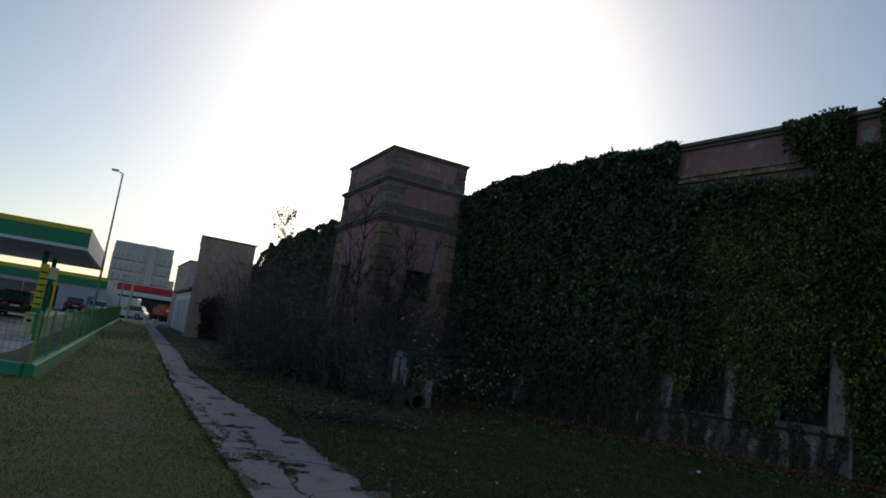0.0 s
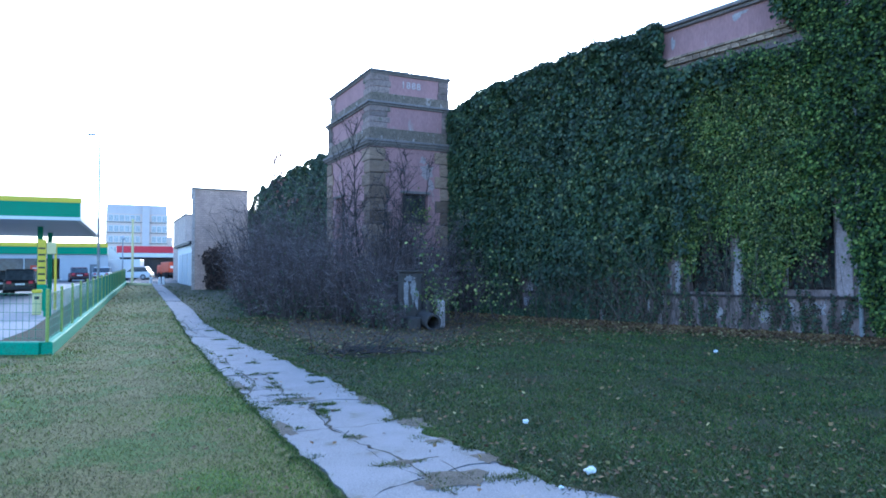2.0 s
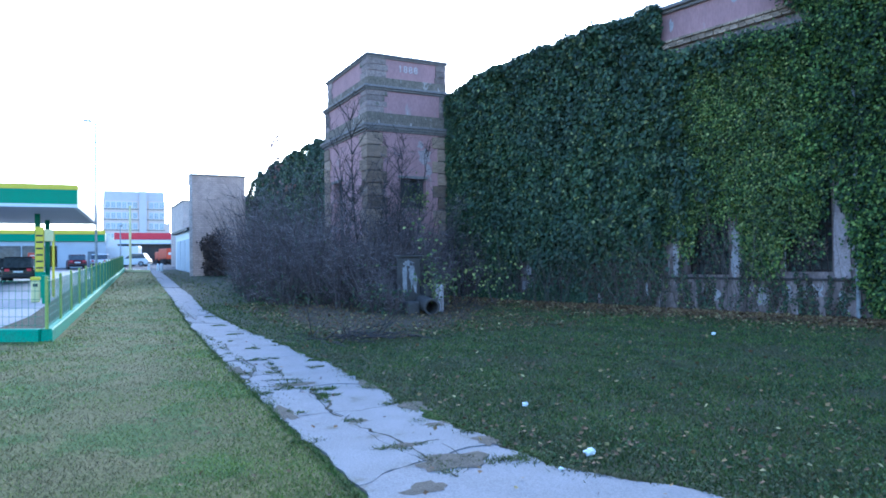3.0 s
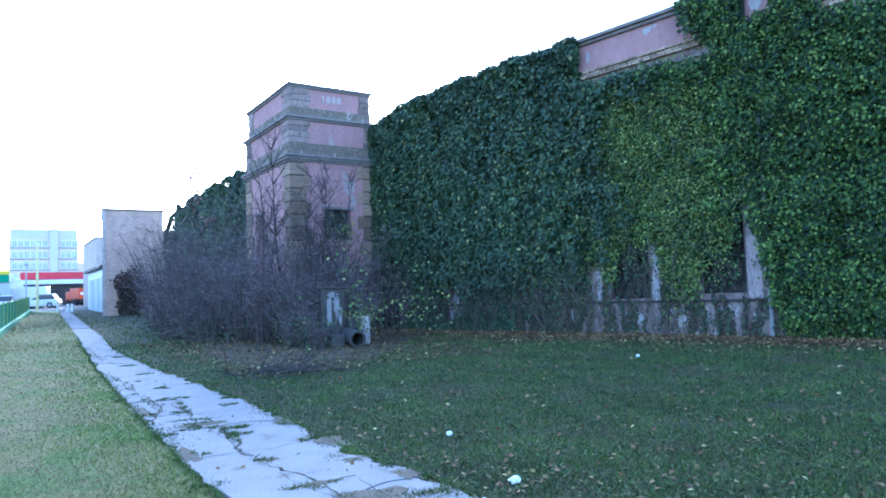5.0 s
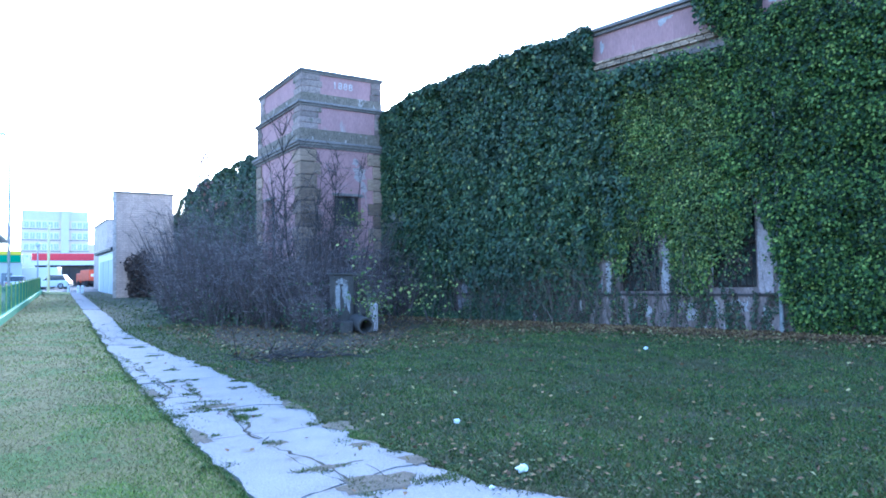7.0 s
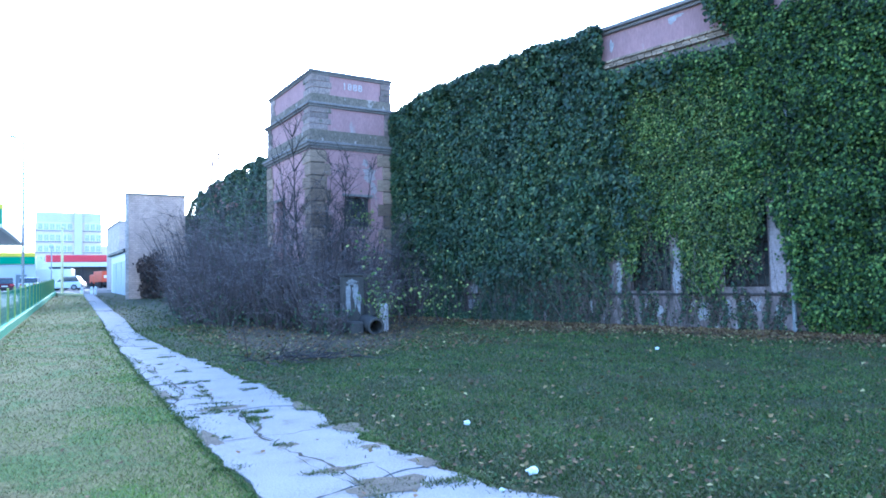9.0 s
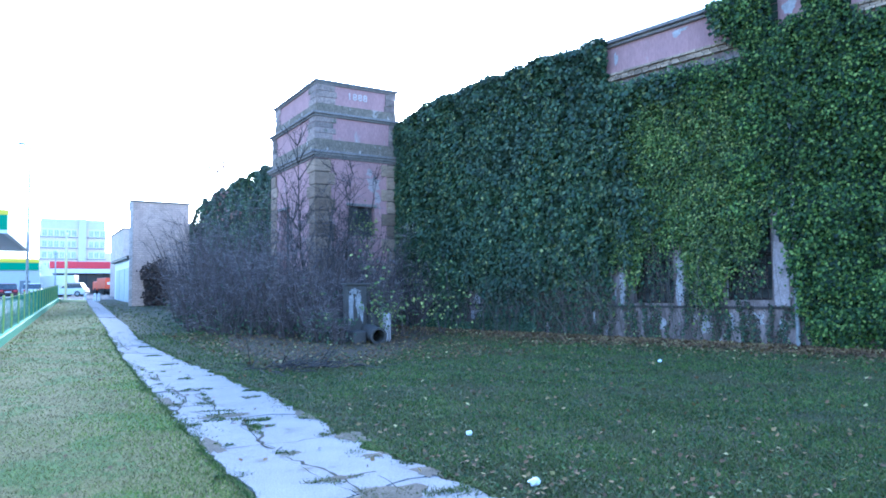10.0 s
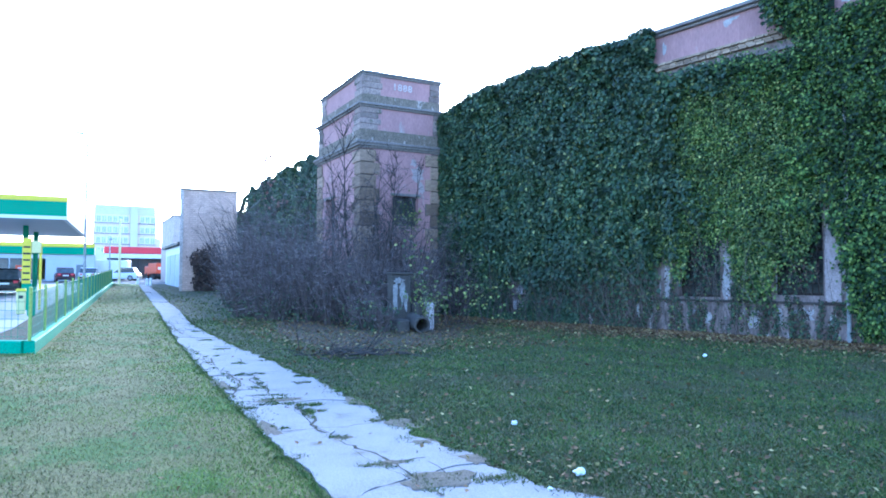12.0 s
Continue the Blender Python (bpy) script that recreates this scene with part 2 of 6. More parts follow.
M = {
    "soil": material("grassy_soil", (0.034, 0.046, 0.015), 0.95, second=(0.06, 0.052, 0.028), scale=0.7, fine=45.0, bump=0.6,
                     third=(0.085, 0.066, 0.04), third_scale=2.5, third_at=0.58, bump_dist=0.03),
    "grass": leaf_material("grass_blades", [(0.0, (0.024, 0.05, 0.008)), (0.5, (0.062, 0.105, 0.016)), (0.85, (0.115, 0.142, 0.028)), (1.0, (0.22, 0.19, 0.07))], 0.85, (0.095, 0.085, 0.04), 0.55, 0.5, 0.75),
    "dry_grass": leaf_material("dry_grass_blades", [(0.0, (0.08, 0.085, 0.026)), (0.5, (0.18, 0.16, 0.06)), (1.0, (0.36, 0.28, 0.14))], 0.9, (0.1, 0.145, 0.026), 0.9, 0.5, 0.6),
    "litter": material("leafy_soil", (0.05, 0.036, 0.024), 0.95, second=(0.09, 0.06, 0.035), scale=5.0, fine=40.0, bump=0.7),
    "dead_leaf": leaf_material("dead_leaves", [(0.0, (0.07, 0.038, 0.02)), (0.55, (0.16, 0.088, 0.04)), (0.9, (0.23, 0.15, 0.06)), (1.0, (0.38, 0.33, 0.14))], 0.8),
    "concrete": material("worn_concrete", (0.25, 0.245, 0.255), 0.9, second=(0.185, 0.18, 0.18), scale=1.6, fine=70.0, bump=0.35,
                         third=(0.15, 0.14, 0.12), third_scale=1.6, third_at=0.6, fine_amount=0.25),
    "asphalt": material("asphalt", (0.075, 0.078, 0.085), 0.8, second=(0.11, 0.113, 0.12), scale=0.5, fine=30.0, bump=0.2),
    "plaster": material("faded_pink_plaster", (0.47, 0.25, 0.235), 0.92, second=(0.33, 0.18, 0.175), scale=1.6, fine=18.0, bump=0.25,
                        third=(0.42, 0.33, 0.3), third_scale=1.1, third_at=0.62, fine_amount=0.14, streak=0.3),
    "stucco": material("grey_weathered_stucco", (0.38, 0.27, 0.235), 0.93, second=(0.18, 0.13, 0.11), scale=6.0, fine=20.0, bump=0.5,
                       third=(0.11, 0.11, 0.07), third_scale=1.8, third_at=0.57, fine_amount=0.3, per="object"),
    "numeral": material("worn_white_numerals", (0.62, 0.53, 0.5), 0.9, second=(0.45, 0.33, 0.31), scale=7.0, fine=40.0, bump=0.1),
    "mossy_band": material("mossy_stone_band", (0.26, 0.19, 0.15), 0.95, second=(0.11, 0.092, 0.065), scale=6.0, fine=18.0, bump=0.5,
                           third=(0.4, 0.32, 0.28), third_scale=4.0, third_at=0.58, fine_amount=0.45, streak=0.6),
    "quoin": material("weathered_sandstone_quoin", (0.36, 0.24, 0.165), 0.93, second=(0.19, 0.125, 0.09), scale=3.0, fine=26.0, bump=0.5, per="object", streak=3.0, fine_amount=0.3),
    "brick": material("old_brick", (0.46, 0.33, 0.23), 0.9, second=(0.3, 0.2, 0.14), scale=7.0, fine=60.0, bump=0.4, per="object"),
    "lower_wall": material("stained_lower_plaster", (0.36, 0.27, 0.25), 0.95, second=(0.12, 0.08, 0.07), scale=3.2, fine=16.0, bump=0.5,
                           streak=0.35, third=(0.6, 0.55, 0.54), third_scale=3.0, third_at=0.59, fine_amount=0.35),
    "pilaster": material("pale_render_strip", (0.42, 0.325, 0.31), 0.9, second=(0.34, 0.26, 0.25), scale=2.5, fine=25.0, bump=0.2),
    "stone": material("grey_stone_ledge", (0.27, 0.22, 0.2), 0.92, second=(0.16, 0.135, 0.125), scale=3.0, fine=30.0, bump=0.3),
    "old_glass": material("dusty_window_glass", (0.02, 0.022, 0.026), 0.35, second=(0.05, 0.05, 0.05), scale=4.0, fine=20.0, bump=0.0),
    "iron": material("rusted_iron", (0.06, 0.045, 0.04), 0.7, metal=0.5, scale=8.0, fine=50.0, bump=0.2),
    "zinc": material("weathered_zinc_pipe", (0.3, 0.29, 0.29), 0.7, metal=0.0, scale=5.0, fine=40.0, bump=0.15),
    "ivy": leaf_material("ivy_leaves", [(0.0, (0.014, 0.03, 0.014)), (0.45, (0.038, 0.07, 0.03)), (0.85, (0.08, 0.118, 0.046)), (0.96, (0.14, 0.16, 0.06)), (1.0, (0.32, 0.31, 0.1))], 0.5, (0.036, 0.056, 0.036), 0.45, 0.5, 0.6),
    "ivy_light": leaf_material("young_ivy_leaves", [(0.0, (0.008, 0.02, 0.005)), (0.45, (0.048, 0.085, 0.014)), (0.9, (0.17, 0.21, 0.042)), (1.0, (0.36, 0.34, 0.1))], 0.5),
    # near-black green that paints the shade seen between ivy leaves
    "ivy_back": material("painted_ivy_shade", (0.018, 0.028, 0.012), 0.95, scale=4.0, fine=25.0, bump=0.6),
    "stem": material("dry_vine_stems", (0.17, 0.14, 0.115), 0.9, scale=8.0, fine=40.0, bump=0.0, per="island"),
    "twig_pale": material("pale_bare_twigs", (0.31, 0.25, 0.25), 0.9, scale=5.0, fine=40.0, bump=0.0, per="island"),
    "twig": material("bare_twigs", (0.115, 0.085, 0.08), 0.9, scale=5.0, fine=40.0, bump=0.0, per="island"),
    "bark": material("dark_bark", (0.055, 0.045, 0.042), 0.9, scale=8.0, fine=50.0, bump=0.4),
    "shrub_leaf": leaf_material("yellowing_leaves", [(0.0, (0.06, 0.1, 0.025)), (0.6, (0.16, 0.2, 0.05)), (1.0, (0.36, 0.33, 0.1))], 0.6),
    "pale_leaf": leaf_material("pale_red_leaves", [(0.0, (0.22, 0.11, 0.09)), (1.0, (0.36, 0.22, 0.18))], 0.7),
    "beige_brick": courses("beige_brickwork", (0.72, 0.49, 0.39), (0.72, 0.68, 0.66), 0.4, 0.15),
    "beige": material("beige_render", (0.6, 0.48, 0.42), 0.9, scale=1.0, fine=12.0, bump=0.1),
    "white_paint": material("white_paint", (0.78, 0.78, 0.77), 0.6, second=(0.7, 0.7, 0.69), scale=2.0, fine=20.0, bump=0.05, fine_amount=0.05),
    "pale_grey": material("pale_grey_cladding", (0.5, 0.51, 0.53), 0.6, second=(0.45, 0.46, 0.48), scale=1.0, fine=12.0, bump=0.05, fine_amount=0.06),
    "green_paint": material("green_enamel", (0.012, 0.22, 0.10), 0.45, second=(0.014, 0.26, 0.12), scale=1.5, fine=20.0, bump=0.05, fine_amount=0.1),
    "kerb_green": material("green_painted_concrete", (0.03, 0.30, 0.16), 0.7, second=(0.05, 0.24, 0.14), scale=3.0, fine=30.0, bump=0.2),
    "yellow_paint": material("yellow_enamel", (0.72, 0.56, 0.03), 0.45, second=(0.62, 0.48, 0.03), scale=1.5, fine=20.0, bump=0.05, fine_amount=0.1),
    "post_paint": material("yellow_green_post_paint", (0.36, 0.42, 0.09), 0.55, second=(0.26, 0.34, 0.08), scale=4.0, fine=30.0, bump=0.1),
    "red_paint": material("red_enamel", (0.62, 0.03, 0.05), 0.45, second=(0.5, 0.03, 0.05), scale=1.0, fine=20.0, bump=0.05, fine_amount=0.08),
    "orange_paint": material("orange_red_enamel", (0.62, 0.085, 0.03), 0.45, second=(0.5, 0.07, 0.03), scale=1.0, fine=20.0, bump=0.05),
    "maroon": material("maroon_car_paint", (0.11, 0.012, 0.02), 0.25, second=(0.1, 0.012, 0.02), scale=1.0, fine=10.0, bump=0.0, fine_amount=0.05),
    "black_paint": material("black_car_paint", (0.012, 0.013, 0.016), 0.25, scale=1.0, fine=10.0, bump=0.0, fine_amount=0.05),
    "white_car": material("white_car_paint", (0.75, 0.76, 0.77), 0.3, second=(0.7, 0.7, 0.7), scale=1.0, fine=10.0, bump=0.0, fine_amount=0.03),
    "dark": material("dark_metal", (0.03, 0.032, 0.036), 0.6, scale=2.0, fine=20.0, bump=0.05),
    "tyre": material("tyre_rubber", (0.02, 0.02, 0.02), 0.85, scale=8.0, fine=60.0, bump=0.1),
    "steel": material("galvanised_steel", (0.42, 0.43, 0.44), 0.5, metal=0.6, scale=3.0, fine=30.0, bump=0.05),
    "glass": material("window_glass", (0.05, 0.06, 0.07), 0.12, second=(0.08, 0.09, 0.1), scale=0.4, fine=4.0, bump=0.0, spec=0.6),
    "blue_roof": material("blue_grey_roofing", (0.72, 0.63, 0.6), 0.7, second=(0.66, 0.57, 0.55), scale=0.3, fine=5.0, bump=0.05, fine_amount=0.08),
    "panel": material("concrete_panel", (0.82, 0.64, 0.54), 0.85, second=(0.76, 0.58, 0.49), scale=0.4, fine=6.0, bump=0.05, fine_amount=0.1),
    "paper": material("white_paper_litter", (0.78, 0.79, 0.8), 0.8, second=(0.7, 0.71, 0.72), scale=12.0, fine=60.0, bump=0.3, fine_amount=0.08),
}


# ---- building tools ----
def part(name, bm, mat, parent=None, label="", smooth=False):
    """One mesh object from a bmesh in world coordinates, under a thing or a part."""
    me = bpy.data.meshes.new(name)
    if parent is not None:
        bm.transform(parent.matrix_world.inverted())
    bm.normal_update()
    bm.to_mesh(me)
    bm.free()
    me.materials.append(M[mat])
    if smooth:
        me.polygons.foreach_set("use_smooth", [True] * len(me.polygons))
    ob = new(name, me)
    if parent is not None:
        ob.parent = parent
        ob.matrix_world = parent.matrix_world.copy()
    if label:
        ob["label"] = label
    return ob


def thing(name, at, label, category, group="", kind="", turn=0.0):
    e = new(name)
    e.matrix_world = pose(*at, 0, 0, turn)
    return tagged(e, label, category, group, kind)


def box(bm, x0, x1, y0, y1, z0, z1, m=None, bevel=0.0):
    g = bmesh.ops.create_cube(bm, size=1.0, matrix=Matrix.Translation(((x0 + x1) / 2, (y0 + y1) / 2, (z0 + z1) / 2)) @ Matrix.Diagonal((x1 - x0, y1 - y0, z1 - z0, 1)))
    vs = g["verts"]
    if bevel:
        es = list({e for v in vs for e in v.link_edges})
        r = bmesh.ops.bevel(bm, geom=es, offset=bevel, segments=1, affect="EDGES")
        vs = list({v for v in r["verts"]} | {v for v in vs if v.is_valid})
    if m is not None:
        bmesh.ops.transform(bm, matrix=m, verts=[v for v in vs if v.is_valid])
    return bm


def boxes(*rows, m=None, bevel=0.0):
    bm = bmesh.new()
    for r in rows:
        box(bm, *r, m=m, bevel=bevel)
    return bm


def tube(bm, a, b, r0, r1=None, n=8, caps=True):
    a, b = Vector(a), Vector(b)
    d = b - a
    q = d.to_track_quat("Z", "Y").to_matrix().to_4x4()
    bmesh.ops.create_cone(bm, cap_ends=caps, segments=n, radius1=r0, radius2=r0 if r1 is None else r1, depth=d.length,
                          matrix=Matrix.Translation((a + b) / 2) @ q)
    return bm


def mesh_thing(name, verts, faces, mat, label="", category="", kind="", parent=None, smooth=False):
    """One object from arrays of vertices and faces in world coordinates."""
    me = bpy.data.meshes.new(name)
    v = np.asarray(verts, dtype=np.float64)
    base = v.mean(0) if parent is None else np.array(parent.matrix_world.translation)
    if parent is None:
        base[2] = v[:, 2].min()
    me.from_pydata((v - base).tolist(), [], faces if isinstance(faces, list) else faces.tolist())
    me.materials.append(M[mat])
    if smooth:
        me.polygons.foreach_set("use_smooth", [True] * len(me.polygons))
    ob = new(name, me)
    if parent is not None:
        ob.parent = parent
    else:
        ob.location = base
    if parent is not None and name in ("leaf_layer", "tuft_layer", "stem_growth", "twig_growth", "branch_tangle", "shaded_mat", "stem"):
        kind = "stuff"
    return tagged(ob, label, category, "", kind)


def leaves(rng, p, nrm, size, tilt=0.6, down=1.0, width=0.85, fold=0.25):
    """Folded leaves: vertices and triangles for points p with outward normals nrm."""
    n = len(p)
    nv = nrm + rng.normal(0, tilt, (n, 3))
    nv /= np.linalg.norm(nv, axis=1, keepdims=True)
    d = rng.normal(0, 0.55, (n, 3)) + np.array([0, 0, -down])
    d -= (d * nv).sum(1, keepdims=True) * nv
    d /= np.linalg.norm(d, axis=1, keepdims=True) + 1e-9
    s = np.cross(nv, d)
    L = size[:, None]
    a = p
    b = p + (d * 0.42 + s * width * 0.5 + nv * fold * 0.4) * L
    c = p + d * L
    e = p + (d * 0.42 - s * width * 0.5 + nv * fold * 0.4) * L
    v = np.stack([a, b, c, e], 1).reshape(-1, 3)
    i = np.arange(n)[:, None] * 4
    f = np.concatenate([np.c_[i, i + 1, i + 2], np.c_[i, i + 2, i + 3]])
    return v, f


def stalks(rng, p0, d0, length, r0, r1, k=6, wander=0.25, bend=(0, 0, 0.0)):
    """Thin three-sided tapering stalks: returns vertices, faces and the middle lines (n, k, 3)."""
    n = len(p0)
    d = d0 / np.linalg.norm(d0, axis=1, keepdims=True)
    pts = [p0]
    step = (length / (k - 1))[:, None]
    for _ in range(k - 1):
        d = d + rng.normal(0, wander, (n, 3)) + np.array(bend)
        d /= np.linalg.norm(d, axis=1, keepdims=True)
        pts.append(pts[-1] + d * step)
    line = np.stack(pts, 1)
    tang = np.gradient(line, axis=1)
    tang /= np.linalg.norm(tang, axis=2, keepdims=True) + 1e-9
    ref = np.where(np.abs(tang[..., 2:]) > 0.9, np.array([1.0, 0, 0]), np.array([0, 0, 1.0]))
    u = np.cross(tang, ref)
    u /= np.linalg.norm(u, axis=2, keepdims=True) + 1e-9
    w = np.cross(tang, u)
    rad = np.linspace(0, 1, k)[None, :] * (r1 - r0)[:, None] + r0[:, None]
    ring = [line + rad[..., None] * (math.cos(a) * u + math.sin(a) * w) for a in (0, 2.0944, 4.1888)]
    v = np.stack(ring, 2).reshape(-1, 3)
    f = []
    i0 = (np.arange(n) * k * 3)[:, None] + (np.arange(k - 1) * 3)[None, :]
    i0 = i0.reshape(-1, 1)
    for j in range(3):
        jn = (j + 1) % 3
        f.append(np.c_[i0 + j, i0 + jn, i0 + 3 + jn, i0 + 3 + j])
    return v, np.concatenate(f), line


def join(*vf):
    vs, fs, o = [], [], 0
    for v, f in vf:
        vs.append(v)
        fs += (np.asarray(f) + o).tolist()
        o += len(v)
    return np.concatenate(vs), fs


M["bed"] = material("dark_joint_mortar", (0.07, 0.055, 0.05), 0.95, scale=5.0, fine=30.0, bump=0.2)
M["undercoat"] = material("bare_pale_undercoat", (0.55, 0.48, 0.48), 0.93, second=(0.3, 0.25, 0.24), scale=5.0, fine=25.0, bump=0.3, fine_amount=0.2)


# ---- ground ----
def ground_z(x, y):
    return 0.021 * max(0.0, y - 18.0)


def ground_zs(y):
    return 0.021 * np.maximum(0.0, y - 18.0)


def path_left(y):
    return np.interp(y, [-6, 4, 8, 14, 24, 30, 64, 70], [1.5, 1.52, 1.66, 1.95, 2.5, 2.9, 4.75, 5.1])


def path_right(y):
    return np.interp(y, [-6, 3.4, 4.2, 6, 9, 16, 24, 30, 64, 70], [3.6, 3.7, 3.15, 3.05, 3.27, 3.3, 3.3, 3.75, 5.55, 5.9])


def build_ground():
    xs = np.concatenate([[-700, -300, -120, -60], np.arange(-30, 30.1, 1.0), [60, 120, 300, 700]])
    ys = np.concatenate([[-200, -60, -20], np.arange(-8, 80.1, 1.0), [90, 110, 140, 190, 260, 400, 900]])
    rng = np.random.default_rng(3)
    X, Y = np.meshgrid(xs, ys)
    Z = 0.021 * np.maximum(0.0, np.minimum(Y, 140) - 18.0)
    near = (np.abs(X) < 29) & (Y > -8) & (Y < 60)
    Z = Z + near * -np.abs(rng.normal(0, 0.012, Z.shape)) - 0.012
    v = np.stack([X, Y, Z], -1).reshape(-1, 3)
    w, h = len(xs), len(ys)
    i = (np.arange(h - 1)[:, None] * w + np.arange(w - 1)[None, :]).reshape(-1, 1)
    f = np.c_[i, i + 1, i + 1 + w, i + w]
    return mesh_thing("ground", v, f, "soil", "rough lawn of short green and yellowed grass", "ground", "structure", smooth=True)


build_ground()


# ---- cracked concrete path ----
def build_path():
    rng = np.random.default_rng(11)
    pth = thing("path", (2.4, 10, 0), "cracked pale grey concrete footpath with grass in its joints", "path", kind="structure")
    joints = [(-5.0, None), (-2.6, 0.5), (-0.4, None), (1.6, 0.4), (3.0, None), (4.9, 0.46), (6.75, 0.42), (8.75, 0.24), (10.3, 0.3), (11.7, 0.22), (13.2, None), (15.2, 0.6),
              (17.0, None), (19.3, 0.4), (21.6, None), (24.0, 0.5), (27.2, None), (30.5, None), (34.0, 0.5), (38.0, None), (42.0, None), (46.5, 0.5), (51, None), (55, None), (60, None), (64, None), (68, None)]
    seams = []
    for y, cut in joints:
        k = np.linspace(0, 1, 17)
        slant = rng.uniform(-0.4, 0.4)
        wave = np.cumsum(rng.normal(0, 0.05, 17))
        seams.append((y + slant * (k - 0.5) * 2 + wave - wave.mean(), k, cut))
    for a, b in zip(seams[:-1], seams[1:]):
        cut = a[2]
        cols = [(0.0, cut), (cut, 1.0)] if cut else [(0.0, 1.0)]
        wob = np.cumsum(rng.normal(0, 0.03, 13))
        for c0, c1 in cols:
            def edge(seam, lo, hi):
                ks = np.linspace(lo, hi, 12)
                return ks, np.interp(ks, seam[1], seam[0])
            pts = []
            k0, y0 = edge(a, c0, c1)
            k1, y1 = edge(b, c0, c1)
            gap = 0.005 + 0.008 * rng.random()
            for k, y in zip(k0, y0):
                pts.append((k, y + gap))
            side = np.linspace(0, 1, 13)[1:-1]
            for j, s in enumerate(side):
                y = y0[-1] * (1 - s) + y1[-1] * s
                pts.append((c1 + (wob[j] if c1 < 1 else 0), y))
            for k, y in zip(k1[::-1], y1[::-1]):
                pts.append((k, y - gap))
            for j, s in reversed(list(enumerate(side))):
                y = y0[0] * (1 - s) + y1[0] * s
                pts.append((c0 + (wob[j] if c0 > 0 else 0), y))
            bm = bmesh.new()
            top = []
            tilt = rng.normal(0, 0.004, 2)
            for k, y in pts:
                l, r = float(path_left(y)), float(path_right(y))
                if k <= 0.0:
                    l += 0.02 + 0.035 * math.sin(y * 4.3) * math.sin(y * 1.7 + 1) + 0.02 * math.sin(y * 13.1) + rng.normal(0, 0.012)
                    k = 0.0
                if k >= 1.0:
                    k = 1.0
                    r += (-0.03 + 0.07 * math.sin(y * 3.7 + 0.5) * math.sin(y * 1.3) + 0.04 * math.sin(y * 9.7) + rng.normal(0, 0.018)) * (1.0 if y < 20 else 0.5)
                x = l + (r - l) * k
                if c0 > 0 and k < c1 - 0.01 and k <= c0 + 0.12 and k > 0:
                    x += 0.012
                z = ground_z(x, y) + 0.022 + tilt[0] * (k - 0.5) + tilt[1] * (y - y0[0])
                top.append(bm.verts.new((x, y, z)))
            f = bm.faces.new(top)
            if f.normal.z < 0:
                f.normal_flip()
            bm.normal_update()
            ext = bmesh.ops.extrude_face_region(bm, geom=[f])
            lower = [g for g in ext["geom"] if isinstance(g, bmesh.types.BMVert)]
            bmesh.ops.translate(bm, vec=(0, 0, 0.0), verts=lower)
            for v in f.verts:
                v.co.z -= 0.09
            bmesh.ops.recalc_face_normals(bm, faces=bm.faces)
            part("slab", bm, "concrete", pth)
    return pth


build_path()


def build_cracks():
    """Earth-filled cracks running over the slabs, wandering between a few bends."""
    rng = np.random.default_rng(12)
    runs = [([(2.2, 16.1), (2.12, 12.6), (2.07, 10.4), (1.8, 9.4)], 0.02), ([(2.06, 9.44), (2.45, 9.28), (2.45, 8.5), (2.32, 7.7), (2.17, 6.95), (2.2, 6.4), (2.37, 5.4), (2.68, 5.43)], 0.016),
            ([(1.75, 7.1), (2.2, 7.05), (2.72, 7.0), (3.1, 7.15)], 0.008), ([(2.37, 5.4), (2.33, 5.0), (2.3, 4.4)], 0.012), ([(2.64, 5.3), (2.6, 4.9), (2.45, 4.5)], 0.006),
            ([(1.9, 11.7), (2.9, 11.5)], 0.014), ([(2.49, 11.3), (2.34, 10.35), (2.3, 9.5)], 0.014), ([(1.5, 5.72), (1.9, 5.75)], 0.006), ([(2.85, 6.2), (2.68, 5.6)], 0.009),
            ([(2.3, 17.2), (2.9, 17.5)], 0.016), ([(2.35, 19.5), (2.6, 22.5), (2.75, 26.0)], 0.018), ([(2.75, 13.4), (2.6, 15.4)], 0.012), ([(1.95, 13.9), (2.5, 13.7)], 0.012)]
    for bends, wide in runs:
        q, fc = [], []
        for a, b in zip(bends[:-1], bends[1:]):
            k = max(3, int(math.hypot(b[0] - a[0], b[1] - a[1]) / 0.09))
            dx, dy = (b[0] - a[0]) / k, (b[1] - a[1]) / k
            ln = math.hypot(dx, dy)
            off = np.cumsum(rng.normal(0, 0.028, k + 1))
            off -= np.linspace(off[0], off[-1], k + 1)
            for j in range(k + 1):
                w = wide * rng.uniform(0.35, 1.3)
                x, y = a[0] + dx * j - dy / ln * off[j], a[1] + dy * j + dx / ln * off[j]
                i = len(q)
                z = ground_z(x, y) + 0.027
                q += [(x + dy / ln * w, y - dx / ln * w, z), (x - dy / ln * w, y + dx / ln * w, z)]
                if i:
                    fc.append([i - 2, i - 1, i + 1, i])
        mesh_thing("crack_filling", q, fc, "crack_earth", parent=bpy.data.objects["path"])


